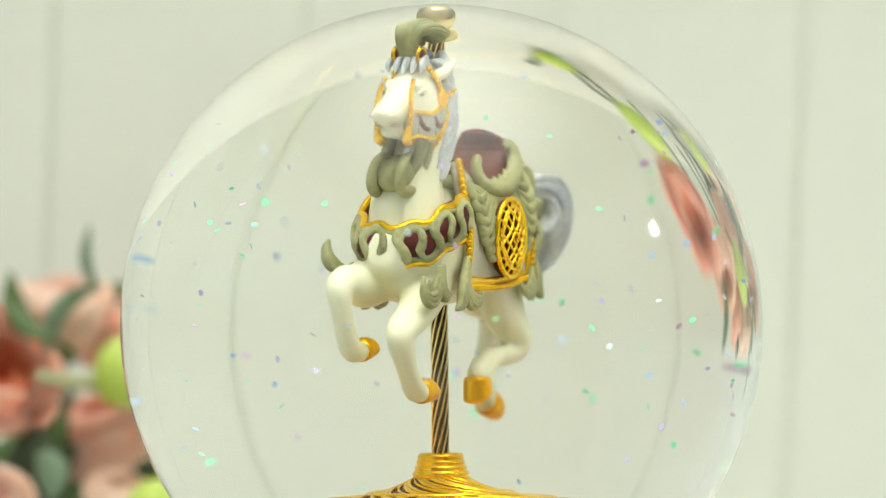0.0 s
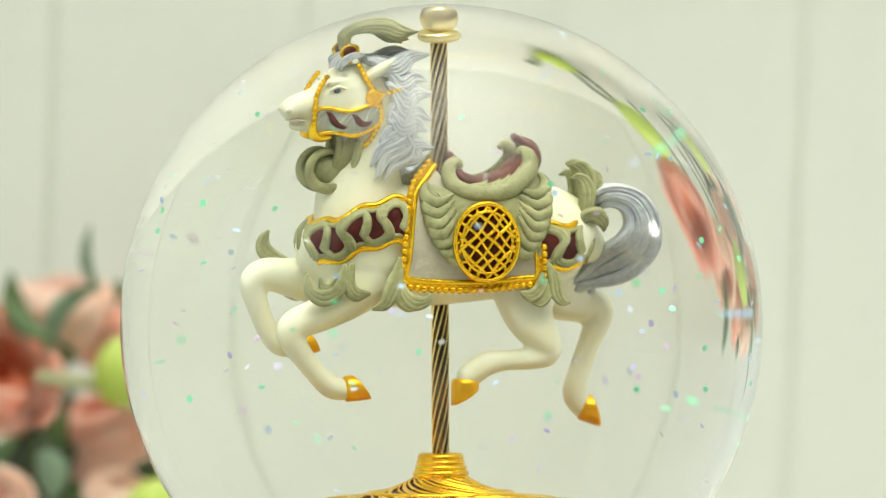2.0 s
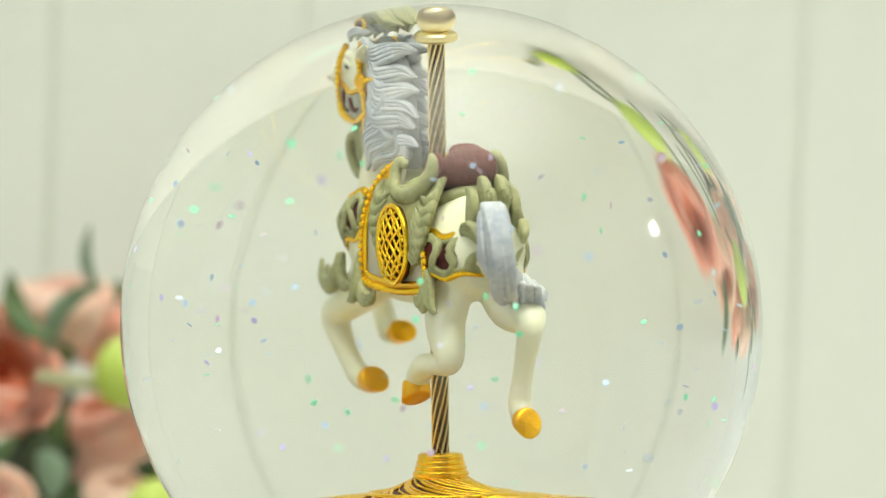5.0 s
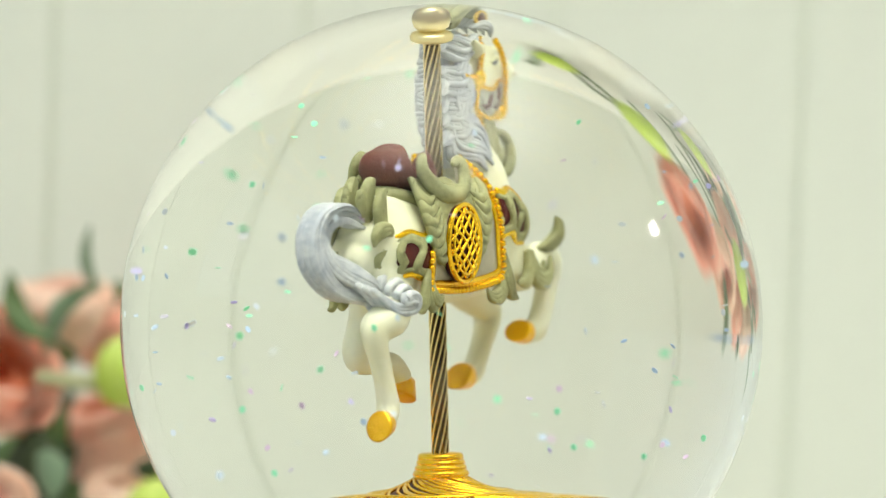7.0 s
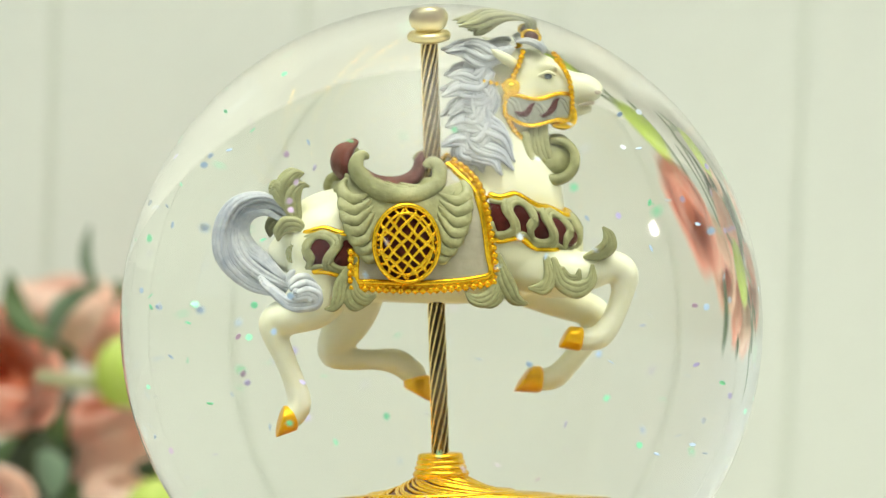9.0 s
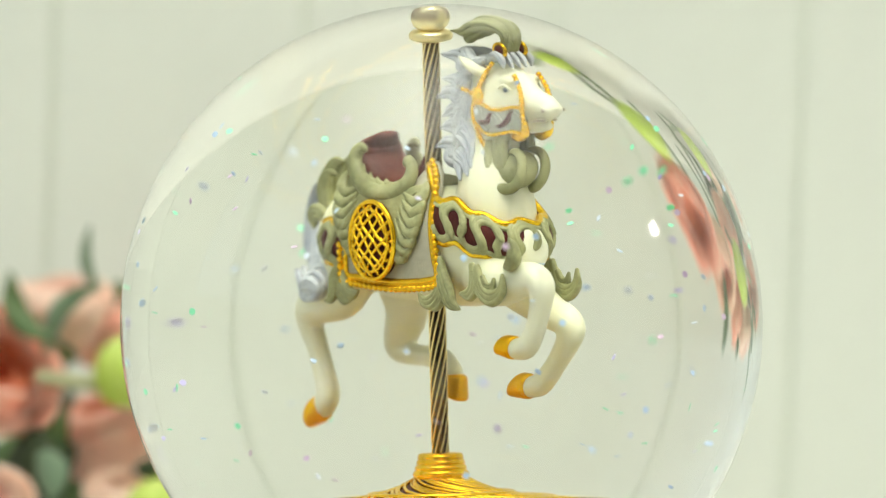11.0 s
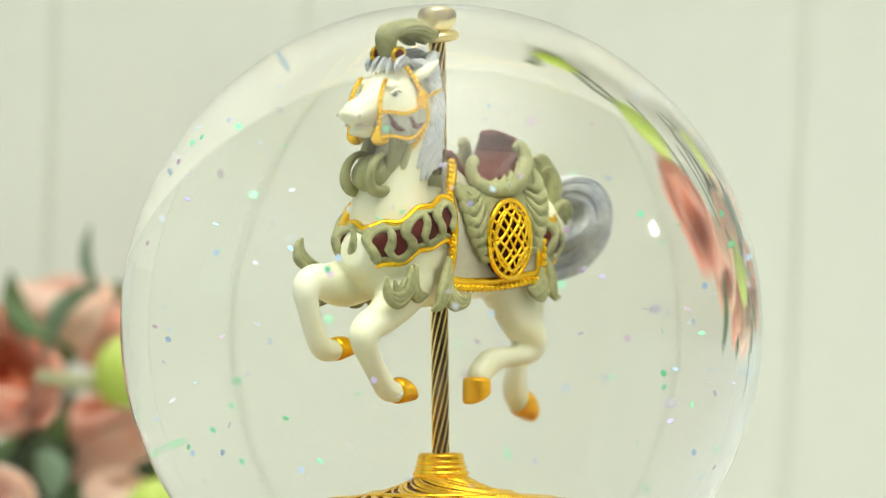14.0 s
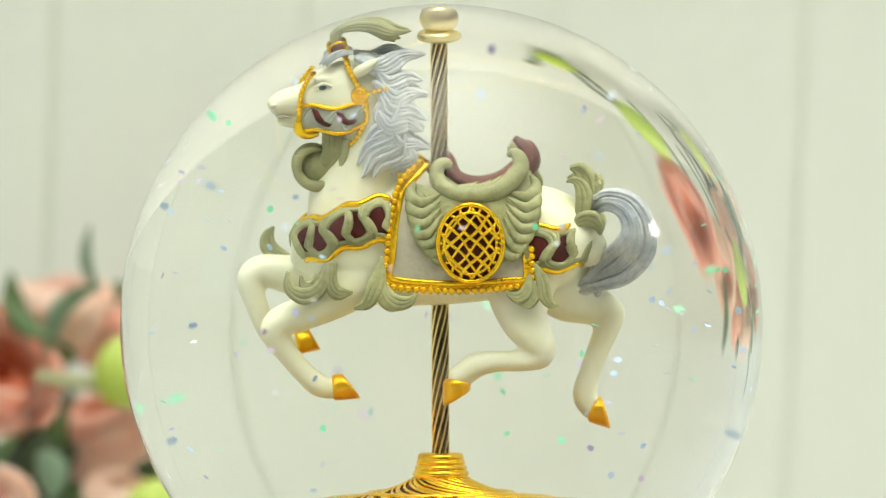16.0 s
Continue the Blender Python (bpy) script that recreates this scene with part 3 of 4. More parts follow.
def saddle():
    part("seat", tube(B(), flat([(1.1, 20.4, 0.9, 0.5), (1.3, 19.8, 1.3, 0.75), (1.5, 18.8, 1.8, 0.8), (2.4, 17.6, 2.6, 0.9), (4.6, 16.9, 3.4, 1.0), (7.2, 17.3, 3.7, 1.1), (9.4, 18.3, 3.9, 1.5), (10.8, 19.6, 3.8, 1.5), (10.7, 21.1, 3.3, 1.2), (9.9, 21.9, 2.4, 0.6)]), 20, 5), LEATHER, figure, "red-brown saddle seat")
    part("saddle_body", tube(B(), flat([(0.4, 16.4, 4.0, 1.6), (4, 14.9, 4.9, 1.7), (8, 15.2, 4.8, 1.7), (10.4, 16.2, 3.8, 1.4)]), 16, 4), SAGE, figure, "sage green saddle body")
    for s in (-1, 1):
        cx = 4.15

        def on_skirt(q, f, lift=0.0, s=s, cx=cx):
            """A point of the skirt: q degrees below the level on either side, f of the way out."""
            x, z = cx + 7.5 * f * math.cos(q), 15.6 + 9.0 * f * math.sin(q)
            return (x, Y0 + s * (cloth_y(max(z, 8)) + 0.3 + 0.75 * (1 - f) + lift), z)
        part("skirt", sheet(B(), lambda u, v: (on_skirt(radians(168 + 214 * u), v), (0, s, 0)), 84, 8, 0.8), SAGE, figure, "sage green saddle skirt")
        rim = [(1.3, 4.2, 19.6, 0.5), (0.6, 4.3, 19.9, 0.75), (-0.15, 4.5, 19.4, 0.85), (-0.3, 4.7, 18.3, 0.95), (0.3, 5.1, 17.1, 1.0), (2.0, 5.6, 16.25, 1.05), (4.2, 5.8, 15.95, 1.1), (6.8, 5.7, 16.45, 1.15), (8.8, 5.3, 17.8, 1.15), (9.9, 4.8, 19.3, 1.05), (9.8, 4.5, 20.5, 0.9), (9.1, 4.3, 21.1, 0.7), (8.5, 4.2, 20.9, 0.4)]
        part("saddle_rim", tube(B(), [(x, Y0 + s * y, z, r * 0.75, r) for x, y, z, r in rim], 14, 5), SAGE, figure, "sage green curled saddle rim")
        # drooping lobes down the skirt's edge, fat at the outer end and drawn out inwards
        for side in (-1, 1):
            for k in range(7):
                a = -9 + 9.5 * k + (0 if side < 0 else -5)
                rows = []
                for da, f, r in ((-3, 0.99, 0.30), (3, 1.03, 0.62), (9, 1.0, 0.84), (12.5, 0.88, 0.74), (11, 0.76, 0.52), (7, 0.64, 0.32), (2, 0.55, 0.1)):
                    q = radians(a + da)
                    q = math.pi + q if side < 0 else -q
                    rows.append((*on_skirt(q, f, 0.12), r * 0.75, r * (1.05 - 0.04 * k)))
                part("feather", tube(B(), rows, 10, 4), SAGE, figure, "sage green carved lobe")
            for k in range(7):   # crossed lines tooled into the skirt's upper part
                for way in (-1, 1):
                    rows = []
                    for j in range(4):
                        q = radians(2 + 7 * k + way * 5 * (j - 1.5))
                        q = math.pi + q if side < 0 else -q
                        rows.append((*on_skirt(q, 0.56 + 0.085 * j, 0.06), (0.10, 0.17, 0.17, 0.10)[j]))
                    part("feather", tube(B(), rows, 6, 2), SAGE, figure, "sage green tooled line")
        # flames along the inside of the rim
        for x, z, tx, tz in ((2.4, 16.6, 4.6, 17.6), (4.0, 16.5, 6.2, 17.8), (5.6, 16.7, 7.4, 18.3), (7.2, 17.2, 8.6, 19.2)):
            rows = [(x, Y0 + s * 5.4, z, 0.75), ((x + tx) / 2 + 0.25, Y0 + s * 5.1, (z + tz) / 2 - 0.1, 0.5), (tx, Y0 + s * 4.5, tz, 0.1)]
            part("saddle_leaf", tube(B(), rows, 9, 4), SAGE, figure, "sage green carved leaf tip")
        medallion(s)


def medallion(s):
    cx, cz, rx, rz = 4.05 + 0.3 * s, 10.25, 3.95, 4.72

    def dome(u, w):
        """u, w in the unit disc."""
        return (cx + rx * u, Y0 + s * (6.7 + 1.05 * math.sqrt(max(0, 1 - 0.9 * (u * u + w * w)))), cz + rz * w)
    oval = part("medallion", ball(B(), (cx, Y0 + s * 6.4, cz), 1.0, (rx, 1.2, rz), 28, 14), BURGUNDY, figure, "oval burgundy medallion")
    lines = [(a, o) for a in (0.75, -0.75) for o in (-0.66, -0.4, -0.13, 0.13, 0.4, 0.66)]
    for a, o in lines:
        rows = []
        lim = math.sqrt(max(0.02, 0.74 - o * o))
        for k in range(9):
            t = -lim + 2 * lim * k / 8
            b = o + 0.035 * math.sin(5 * t + 9 * o + 2 * a)
            u, w = t * math.cos(a) - b * math.sin(a), t * math.sin(a) + b * math.cos(a)
            x, y, z = dome(u, w)
            rows.append((x, y + s * 0.1, z, 0.225 + 0.035 * math.sin(7 * o + 3 * t)))
        part("lattice_bar", tube(B(), rows, 6, 2), GOLD, oval, "gold lattice bar")
    for f, r in ((1.0, 0.34), (0.8, 0.19)):
        rows = []
        for k in range(25):
            a = 2 * math.pi * k / 24
            x, y, z = dome(f * math.cos(a), f * math.sin(a))
            rows.append((x, y + s * 0.15, z, r))
        part("medallion_ring", tube(B(), rows, 8, 2), GOLD, oval, "gold oval ring")
    ring = [dome(0.9 * math.cos(2 * math.pi * k / 24), 0.9 * math.sin(2 * math.pi * k / 24)) for k in range(25)]
    bead_string([(x, y + s * 0.1, z) for x, y, z in ring], 0.24, 21, oval)


def strap(front, a0, a1, fn_z, name, waves):
    """A band round the breast or the rump: burgundy ground, sage scrolls, gold edges."""
    angles = np.linspace(a0, a1, 241)
    px = front[1] * np.abs(np.cos(angles)) ** 0.75
    py = front[2] * np.sign(np.sin(angles)) * np.abs(np.sin(angles)) ** 0.85
    run = np.concatenate([[0], np.cumsum(np.hypot(np.diff(px), np.diff(py)))])

    def at(t, v, out=0.0):
        a = float(np.interp(t * run[-1], run, angles))
        c, s_ = math.cos(a), math.sin(a)
        bulge = 1.0 - 0.12 * (2 * v - 1) ** 2
        x = front[0] + front[1] * math.copysign(abs(c) ** 0.75, c) * bulge + math.copysign(out, front[1]) * abs(c)
        y = Y0 + (front[2] * math.copysign(abs(s_) ** 0.85, s_)) * bulge + out * s_
        lo, hi = fn_z(abs(s_))
        return (x, y, lo + (hi - lo) * v), (math.copysign(abs(c), front[1]), s_, 0)
    band = part(name, sheet(B(), lambda u, v: at(u, v), 32, 6, 1.2), BURGUNDY, figure, "burgundy ground of the strap")
    n = waves * 8
    for v, r in ((-0.03, 0.48), (1.03, 0.48)):
        rows = [(*at(k / n, v + 0.06 * math.sin(k * math.pi / 4), 0.1)[0], r) for k in range(n + 1)]
        part("strap_trim", tube(B(), rows, 8, 2, ref=(0, 0, 1)), GOLD, band, "gold strap edge")
    shape = [(0.05, 0.32), (-0.05, 0.58), (0.06, 0.87), (0.32, 0.97), (0.56, 0.86), (0.60, 0.64), (0.46, 0.42), (0.40, 0.18), (0.58, 0.04), (0.88, 0.06), (1.05, 0.32)]
    for w in range(waves):
        for side in (-1, 0, 1):     # each scroll is three ridges side by side
            rows = []
            for i, (a, v) in enumerate(shape):
                f = 0.45 + 0.55 * math.sin(math.pi * (i + 0.6) / len(shape))
                q, o = at((w + a + side * 0.075 * f) / waves, v + side * 0.06 * f, 0.10 - 0.05 * abs(side))
                rows.append((*q, 0.22 + 0.24 * f, 0.20 + 0.18 * f))
            part("strap_scroll", tube(B(), rows, 8, 3, ref=(0, 0, 1)), SAGE, band, "sage green strap scroll")
    for v in (0.08, 0.92):
        rows = [(*at(k / n, v + 0.06 * math.sin(k * math.pi / 4), 0.06)[0], 0.30) for k in range(n + 1)]
        part("strap_scroll", tube(B(), rows, 8, 2, ref=(0, 0, 1)), SAGE, band, "sage green strap scroll")


def scrolls():
    for s in (-1, 1):
        for rows in ([(-18.5, 6.7, 0.35), (-18.3, 4.8, 0.7), (-16.5, 3.8, 0.95), (-14.5, 4.9, 0.9), (-13.8, 7.6, 0.6)],
                     [(-16.9, 6.2, 0.3), (-16.6, 5.2, 0.5), (-15.4, 5.2, 0.6), (-14.8, 6.4, 0.5)],
                     [(-12.9, 7.8, 0.6), (-13.3, 5.5, 0.75), (-12.4, 4.1, 0.8), (-10.7, 4.2, 0.35)],
                     [(-7.0, 8.4, 0.5), (-7.4, 6.2, 0.85), (-8.2, 4.2, 0.9), (-9.0, 2.8, 0.7), (-10.4, 2.3, 0.25)],
                     [(-6.8, 5.6, 0.4), (-6.4, 4.0, 0.75), (-5.2, 3.0, 0.85), (-3.8, 3.1, 0.65), (-2.9, 4.0, 0.25)],
                     [(-7.6, 5.2, 0.4), (-7.0, 3.4, 0.6), (-5.8, 2.5, 0.6), (-4.4, 2.6, 0.3)],
                     [(11.0, 6.2, 0.45), (10.6, 4.4, 0.7), (9.4, 3.5, 0.7), (8.2, 4.0, 0.3)],
                     [(11.6, 7.4, 0.45), (12.4, 5.6, 0.75), (12.7, 3.8, 0.7), (13.4, 2.7, 0.5), (14.4, 2.6, 0.2)],
                     [(11.2, 5.4, 0.4), (11.6, 3.8, 0.55), (10.8, 2.7, 0.5), (9.6, 2.7, 0.25)]):
            out = (5.9, 6.4)[rows[0][0] > -9] if s < 0 else (6.2, 6.2)[rows[0][0] > -9]
            part("scroll", carved([(x, Y0 + s * out, z, r * 0.9, r * 1.05) for x, z, r in rows], 3, 8, 4), SAGE, figure, "sage green carved scroll")
        # crupper leaves in front of the tail: two tall ones, a hooked one below
        rows = [(16.6, Y0 + s * 2.6, 11.6, 0.6), (17.3, Y0 + s * 2.8, 13.6, 0.95), (17.6, Y0 + s * 2.8, 15.6, 0.95), (17.2, Y0 + s * 2.8, 17.0, 0.75), (16.4, Y0 + s * 2.8, 17.6, 0.5), (15.5, Y0 + s * 2.7, 17.4, 0.18)]
        part("crupper_plume", carved(rows, 3, 8, 4), SAGE, figure, "sage green carved leaf")
        rows = [(17.4, Y0 + s * 1.0, 13.6, 0.8), (18.0, Y0 + s * 1.1, 15.8, 1.0), (17.8, Y0 + s * 1.2, 17.6, 1.0), (17.0, Y0 + s * 1.2, 18.7, 0.8), (16.0, Y0 + s * 1.2, 18.9, 0.3)]
        part("crupper_plume", carved(rows, 3, 8, 4), SAGE, figure, "sage green carved leaf")
        rows = [(17.8, Y0 + s * 0.8, 14.4, 0.7), (18.8, Y0 + s * 1.0, 16.4, 0.9), (19.4, Y0 + s * 1.0, 17.4, 0.7), (19.8, Y0 + s * 1.0, 17.0, 0.25)]
        part("crupper_plume", carved(rows, 3, 8, 4), SAGE, figure, "sage green carved leaf")
        rows = [(16.2, Y0 + s * 3.7, 11.8, 0.5), (17.2, Y0 + s * 3.7, 12.8, 0.85), (18.5, Y0 + s * 3.5, 12.9, 0.95), (19.4, Y0 + s * 3.2, 12.0, 0.75), (19.5, Y0 + s * 3.0, 11.0, 0.3)]
        part("crupper_plume", carved(rows, 3, 8, 4), SAGE, figure, "sage green carved leaf")
    # the upright leaf on the raised knee side
    rows = [(-17.8, Y0 + 5.0, 7.6, 0.5), (-19.4, Y0 + 5.6, 8.0, 0.9), (-20.6, Y0 + 6.0, 9.0, 0.9), (-20.6, Y0 + 6.2, 10.3, 0.7), (-20.0, Y0 + 6.2, 11.2, 0.3)]
    part("scroll", carved(rows, 3, 8, 4), SAGE, figure, "sage green carved scroll")


def pole_and_base():
    pole = part("pole", lathe(B(), [(0, -17.2), (0.96, -17.2), (0.96, -5), (0.96, 10), (0.96, 25), (0.96, 35.5), (0, 35.5)], 40), DARK_BRASS, figure, "dark brass pole core")
    for k in range(9):
        rows = []
        for j in range(66):
            z = -17.0 + 52.4 * j / 65
            a = 2 * math.pi * (k / 9 + (z + 17) / 24.0)
            rows.append((0.97 * math.cos(a), 0.97 * math.sin(a), z, 0.12))
        part("pole_wire", tube(B(), rows, 6, 2, ref=(0, 0, 1)), BRASS, pole, "twisted bright brass wire")
    part("pole_collar", lathe(B(), [(0, 35), (2.0, 35), (2.65, 35.3), (2.75, 35.9), (2.5, 36.4), (1.5, 36.8), (0, 36.8)], 40), PALE_GOLD, figure, "pale gold pole collar")
    part("knob", lathe(B(), [(0, 36.6), (1.5, 36.7), (2.2, 37.4), (2.5, 38.6), (2.5, 39.8), (2.2, 41.2), (1.5, 42.1), (0.7, 42.5), (0, 42.6)], 40), PALE_GOLD, figure, "pale gold round knob")
    part("pole_socket", lathe(B(), [(0, -15.5), (2.45, -15.6), (2.7, -15.8), (2.8, -16.2), (2.68, -16.35), (2.9, -16.5), (2.95, -16.8), (2.8, -16.95), (3.05, -17.1), (3.15, -17.4), (3.0, -17.55), (3.3, -17.75), (3.4, -18.1), (3.25, -18.3), (3.5, -18.6), (0, -18.7)], 48), GOLD, figure, "ribbed gold pole socket")

    def hz(r):
        return -18.4 - 2.25 * (1 - math.exp(-(r - 3.2) / 3.6)) - 0.042 * (r - 3.2) - 0.0013 * (r - 3.2) ** 2
    dome = part("carousel_base", lathe(B(), [(0, -18.6)] + [(r, hz(r) - 0.45) for r in (3.2, 4, 5, 6.5, 8, 10, 13, 17, 21, 25, 29, 32)] + [(33, -29), (30, -35), (0, -36)], 72), BURGUNDY, figure, "dark domed carousel floor")
    for k in range(30):
        rows = []
        for j in range(12):
            f = j / 11
            r = 3.3 + 28.5 * f ** 1.35
            a = 2 * math.pi * k / 30 + 1.7 * math.log(r / 3.2) + 0.09 * math.sin(k * 1.7 + 5 * f)
            rows.append((r * math.cos(a), r * math.sin(a), hz(r) - 0.15, 0.2 + 0.010 * r, (0.14 + 0.07 * math.sin(k * 2.7)) + 0.010 * r * (1 + 0.5 * math.sin(k * 1.3 + 6 * f))))
        part("base_rib", tube(B(), rows, 8, 2, ref=(0, 0, 1)), GOLD, dome, "swirling gold rib")
    for r in (8.6, 13.5, 20.0, 29.0):
        rows = [(r * math.cos(a), r * math.sin(a), hz(r), 0.35) for a in (2 * math.pi * j / 48 for j in range(49))]
        part("base_ring", tube(B(), rows, 8, 1, ref=(0, 0, 1)), GOLD, dome, "gold ring of the base")


horse_body()
hooves()
head_details()
mane_and_tail()
plume_and_bib()
saddle_cloth()
saddle()
strap((-6.3, -11.6, 6.6), -math.pi / 2, math.pi / 2, lambda s: (8.0 + 0.4 * s ** 2 + 2.2 * s ** 6, 12.6 + 0.5 * s ** 2 + 2.4 * s ** 6), "breast_strap", 6)
strap((10.5, 8.0, 6.3), -math.pi / 2, math.pi / 2, lambda s: (7.9 - 0.9 * s, 12.2 - 0.4 * s), "rump_strap", 4)
scrolls()
pole_and_base()


def turn_head():
    """The head and the upper neck lean a little to the horse's near side."""
    def lean(x, z):
        a, b = min(1, max(0, (z - 16) / 10)), min(1, max(0, (-x - 1.5) / 4))
        return -1.4 * a * a * (3 - 2 * a) * b * b * (3 - 2 * b)
    for ob in figure.children_recursive:
        if ob.name.startswith("bead"):
            ob.location.y += lean(ob.location.x / MM, ob.location.z / MM) * MM
        else:
            for v in ob.data.vertices:
                v.co.y += lean(v.co.x / MM, v.co.z / MM) * MM


turn_head()

# ---- flowers behind the globe ----


def petal_mesh(rho, width, end, flare):
    """A cupped petal: a patch of a ball round the flower's heart, its rim turned out."""
    def fn(u, v):
        a = (u - 0.5) * 2
        wid = radians(width) * (0.35 + 0.65 * math.sin(math.pi * min(1, 0.1 + 0.6 * v)))
        az = a * wid / 2
        q = radians(168 - (168 - end - 16 * a * a) * v)
        r = rho * (1 + flare * max(0, v - 0.7) ** 2 * 9 + 0.03 * math.sin(5 * az + rho))
        d = Vector((math.sin(q) * math.sin(az), -math.sin(q) * math.cos(az), math.cos(q)))
        return d * r, d
    return sheet(B(), fn, 8, 9, 0.45)


def rose(at, r, tilt, turn, outer, inner, label, stem=True, roll=0):
    """A many-petalled rose; r in millimetres. It faces the way that tilt and turn give."""
    thing = tagged(new("rose"), label, "flower", "roses behind the globe")
    thing.matrix_world = pose(*at, 0, 0, turn) @ pose(0, 0, 0, tilt, 0, 0)
    for ringn, (n, rho, end, flare, m) in enumerate(((5, 1.0, 66, 0.30, outer), (5, 0.9, 52, 0.25, outer), (5, 0.77, 42, 0.2, outer), (4, 0.62, 36, 0.16, inner), (4, 0.46, 32, 0.12, inner), (3, 0.3, 30, 0.1, inner))):
        me = None
        for k in range(n):
            if me is None:
                ob = part("petal", petal_mesh(r * rho, 118 - 4 * ringn, end, flare), m, thing)
                me = ob.data
            else:
                ob = new("petal", me)
                ob.parent = thing
            a = 360 * (k + 0.41 * ringn) / n
            ob.matrix_basis = pose(0, 0, 0, 0, 0, a) @ pose(0, 0, 0, 4 * math.sin(k * 2.3 + ringn), 3 * math.sin(k * 1.7), 0)
    part("calyx", ball(B(), (0, 0, -r * 0.98), r * 0.3, (1, 1, 0.6)), LEAF, thing, "green calyx")
    if stem:
        inv = thing.matrix_world.inverted()
        foot = inv @ Vector((at[0] * 0.95 + 0.01, at[1] + 0.02, 0.002))
        a = Vector((0, 0, -r * 1.0 * MM))
        m_ = a.lerp(foot, 0.5) + Vector((0, 0, -0.004))
        part("stem", tube(B(), [(*a, 0.0014), (*m_, 0.0013), (*foot, 0.0014)], 8, 5), LEAF, thing, "green stem", scale=1)
    return thing


def leaf(at, to, w, mat, bend=0.15, label="long narrow grey-green leaf"):
    a, b = Vector(at), Vector(to)
    t = (b - a)
    side = t.cross(Vector((0, 1, 0))).normalized()
    bm = B()

    def fn(u, v):
        p = a + t * v + side * (bend * t.length * math.sin(math.pi * v)) + side * ((u - 0.5) * 2 * w * math.sin(math.pi * (0.08 + 0.9 * v)) ** 0.8)
        return p + Vector((0, 0.35 * w * abs(u - 0.5) * 2, 0)), (0, -1, 0)
    ob = part("leaf", sheet(bm, fn, 4, 10, 0.0006), mat, scale=1)
    return tagged(ob, label, "leaf", "leaves among the roses")


def bud(at, r, label, mat):
    thing = tagged(new("flower_bud"), label, "flower bud", "buds among the roses")
    thing.matrix_world = pose(*at)
    bm = ball(B(), (0, 0, 0), r, (1, 1, 1.08), 20, 14)
    part("bud_body", bm, mat, thing)
    for k in range(5):
        a = 2 * math.pi * k / 5 + 0.3
        rows = []
        for j in range(6):
            q = radians(-80 + 130 * j / 5)
            rows.append((1.02 * r * math.cos(q) * math.cos(a), 1.02 * r * math.cos(q) * math.sin(a), 1.09 * r * math.sin(q), r * 0.3 * math.sin(math.pi * (0.15 + 0.8 * j / 5)), r * 0.06))
        part("sepal", tube(B(), rows, 8, 3, ref=(-math.sin(a), math.cos(a), 0)), mat, thing)
    part("stem", tube(B(), [(0, 0, -r * 0.9, 1.3), (2, 18, -r * 1.1 - 4, 1.2), (3, 34, -at[2] * 600, 1.2), (4, 38, -at[2] * 1000 + 2, 1.4)], 8, 4), LEAF, thing, "green stem")


def twig(a, b, r):
    return tagged(part("twig", tube(B(), [(*a, r), (*Vector(a).lerp(Vector(b), 0.5), r * 0.9), (*b, r)], 8, 4), PALE_STEM, scale=1), "pale green flower stem lying among the roses", "stem", "leaves among the roses")


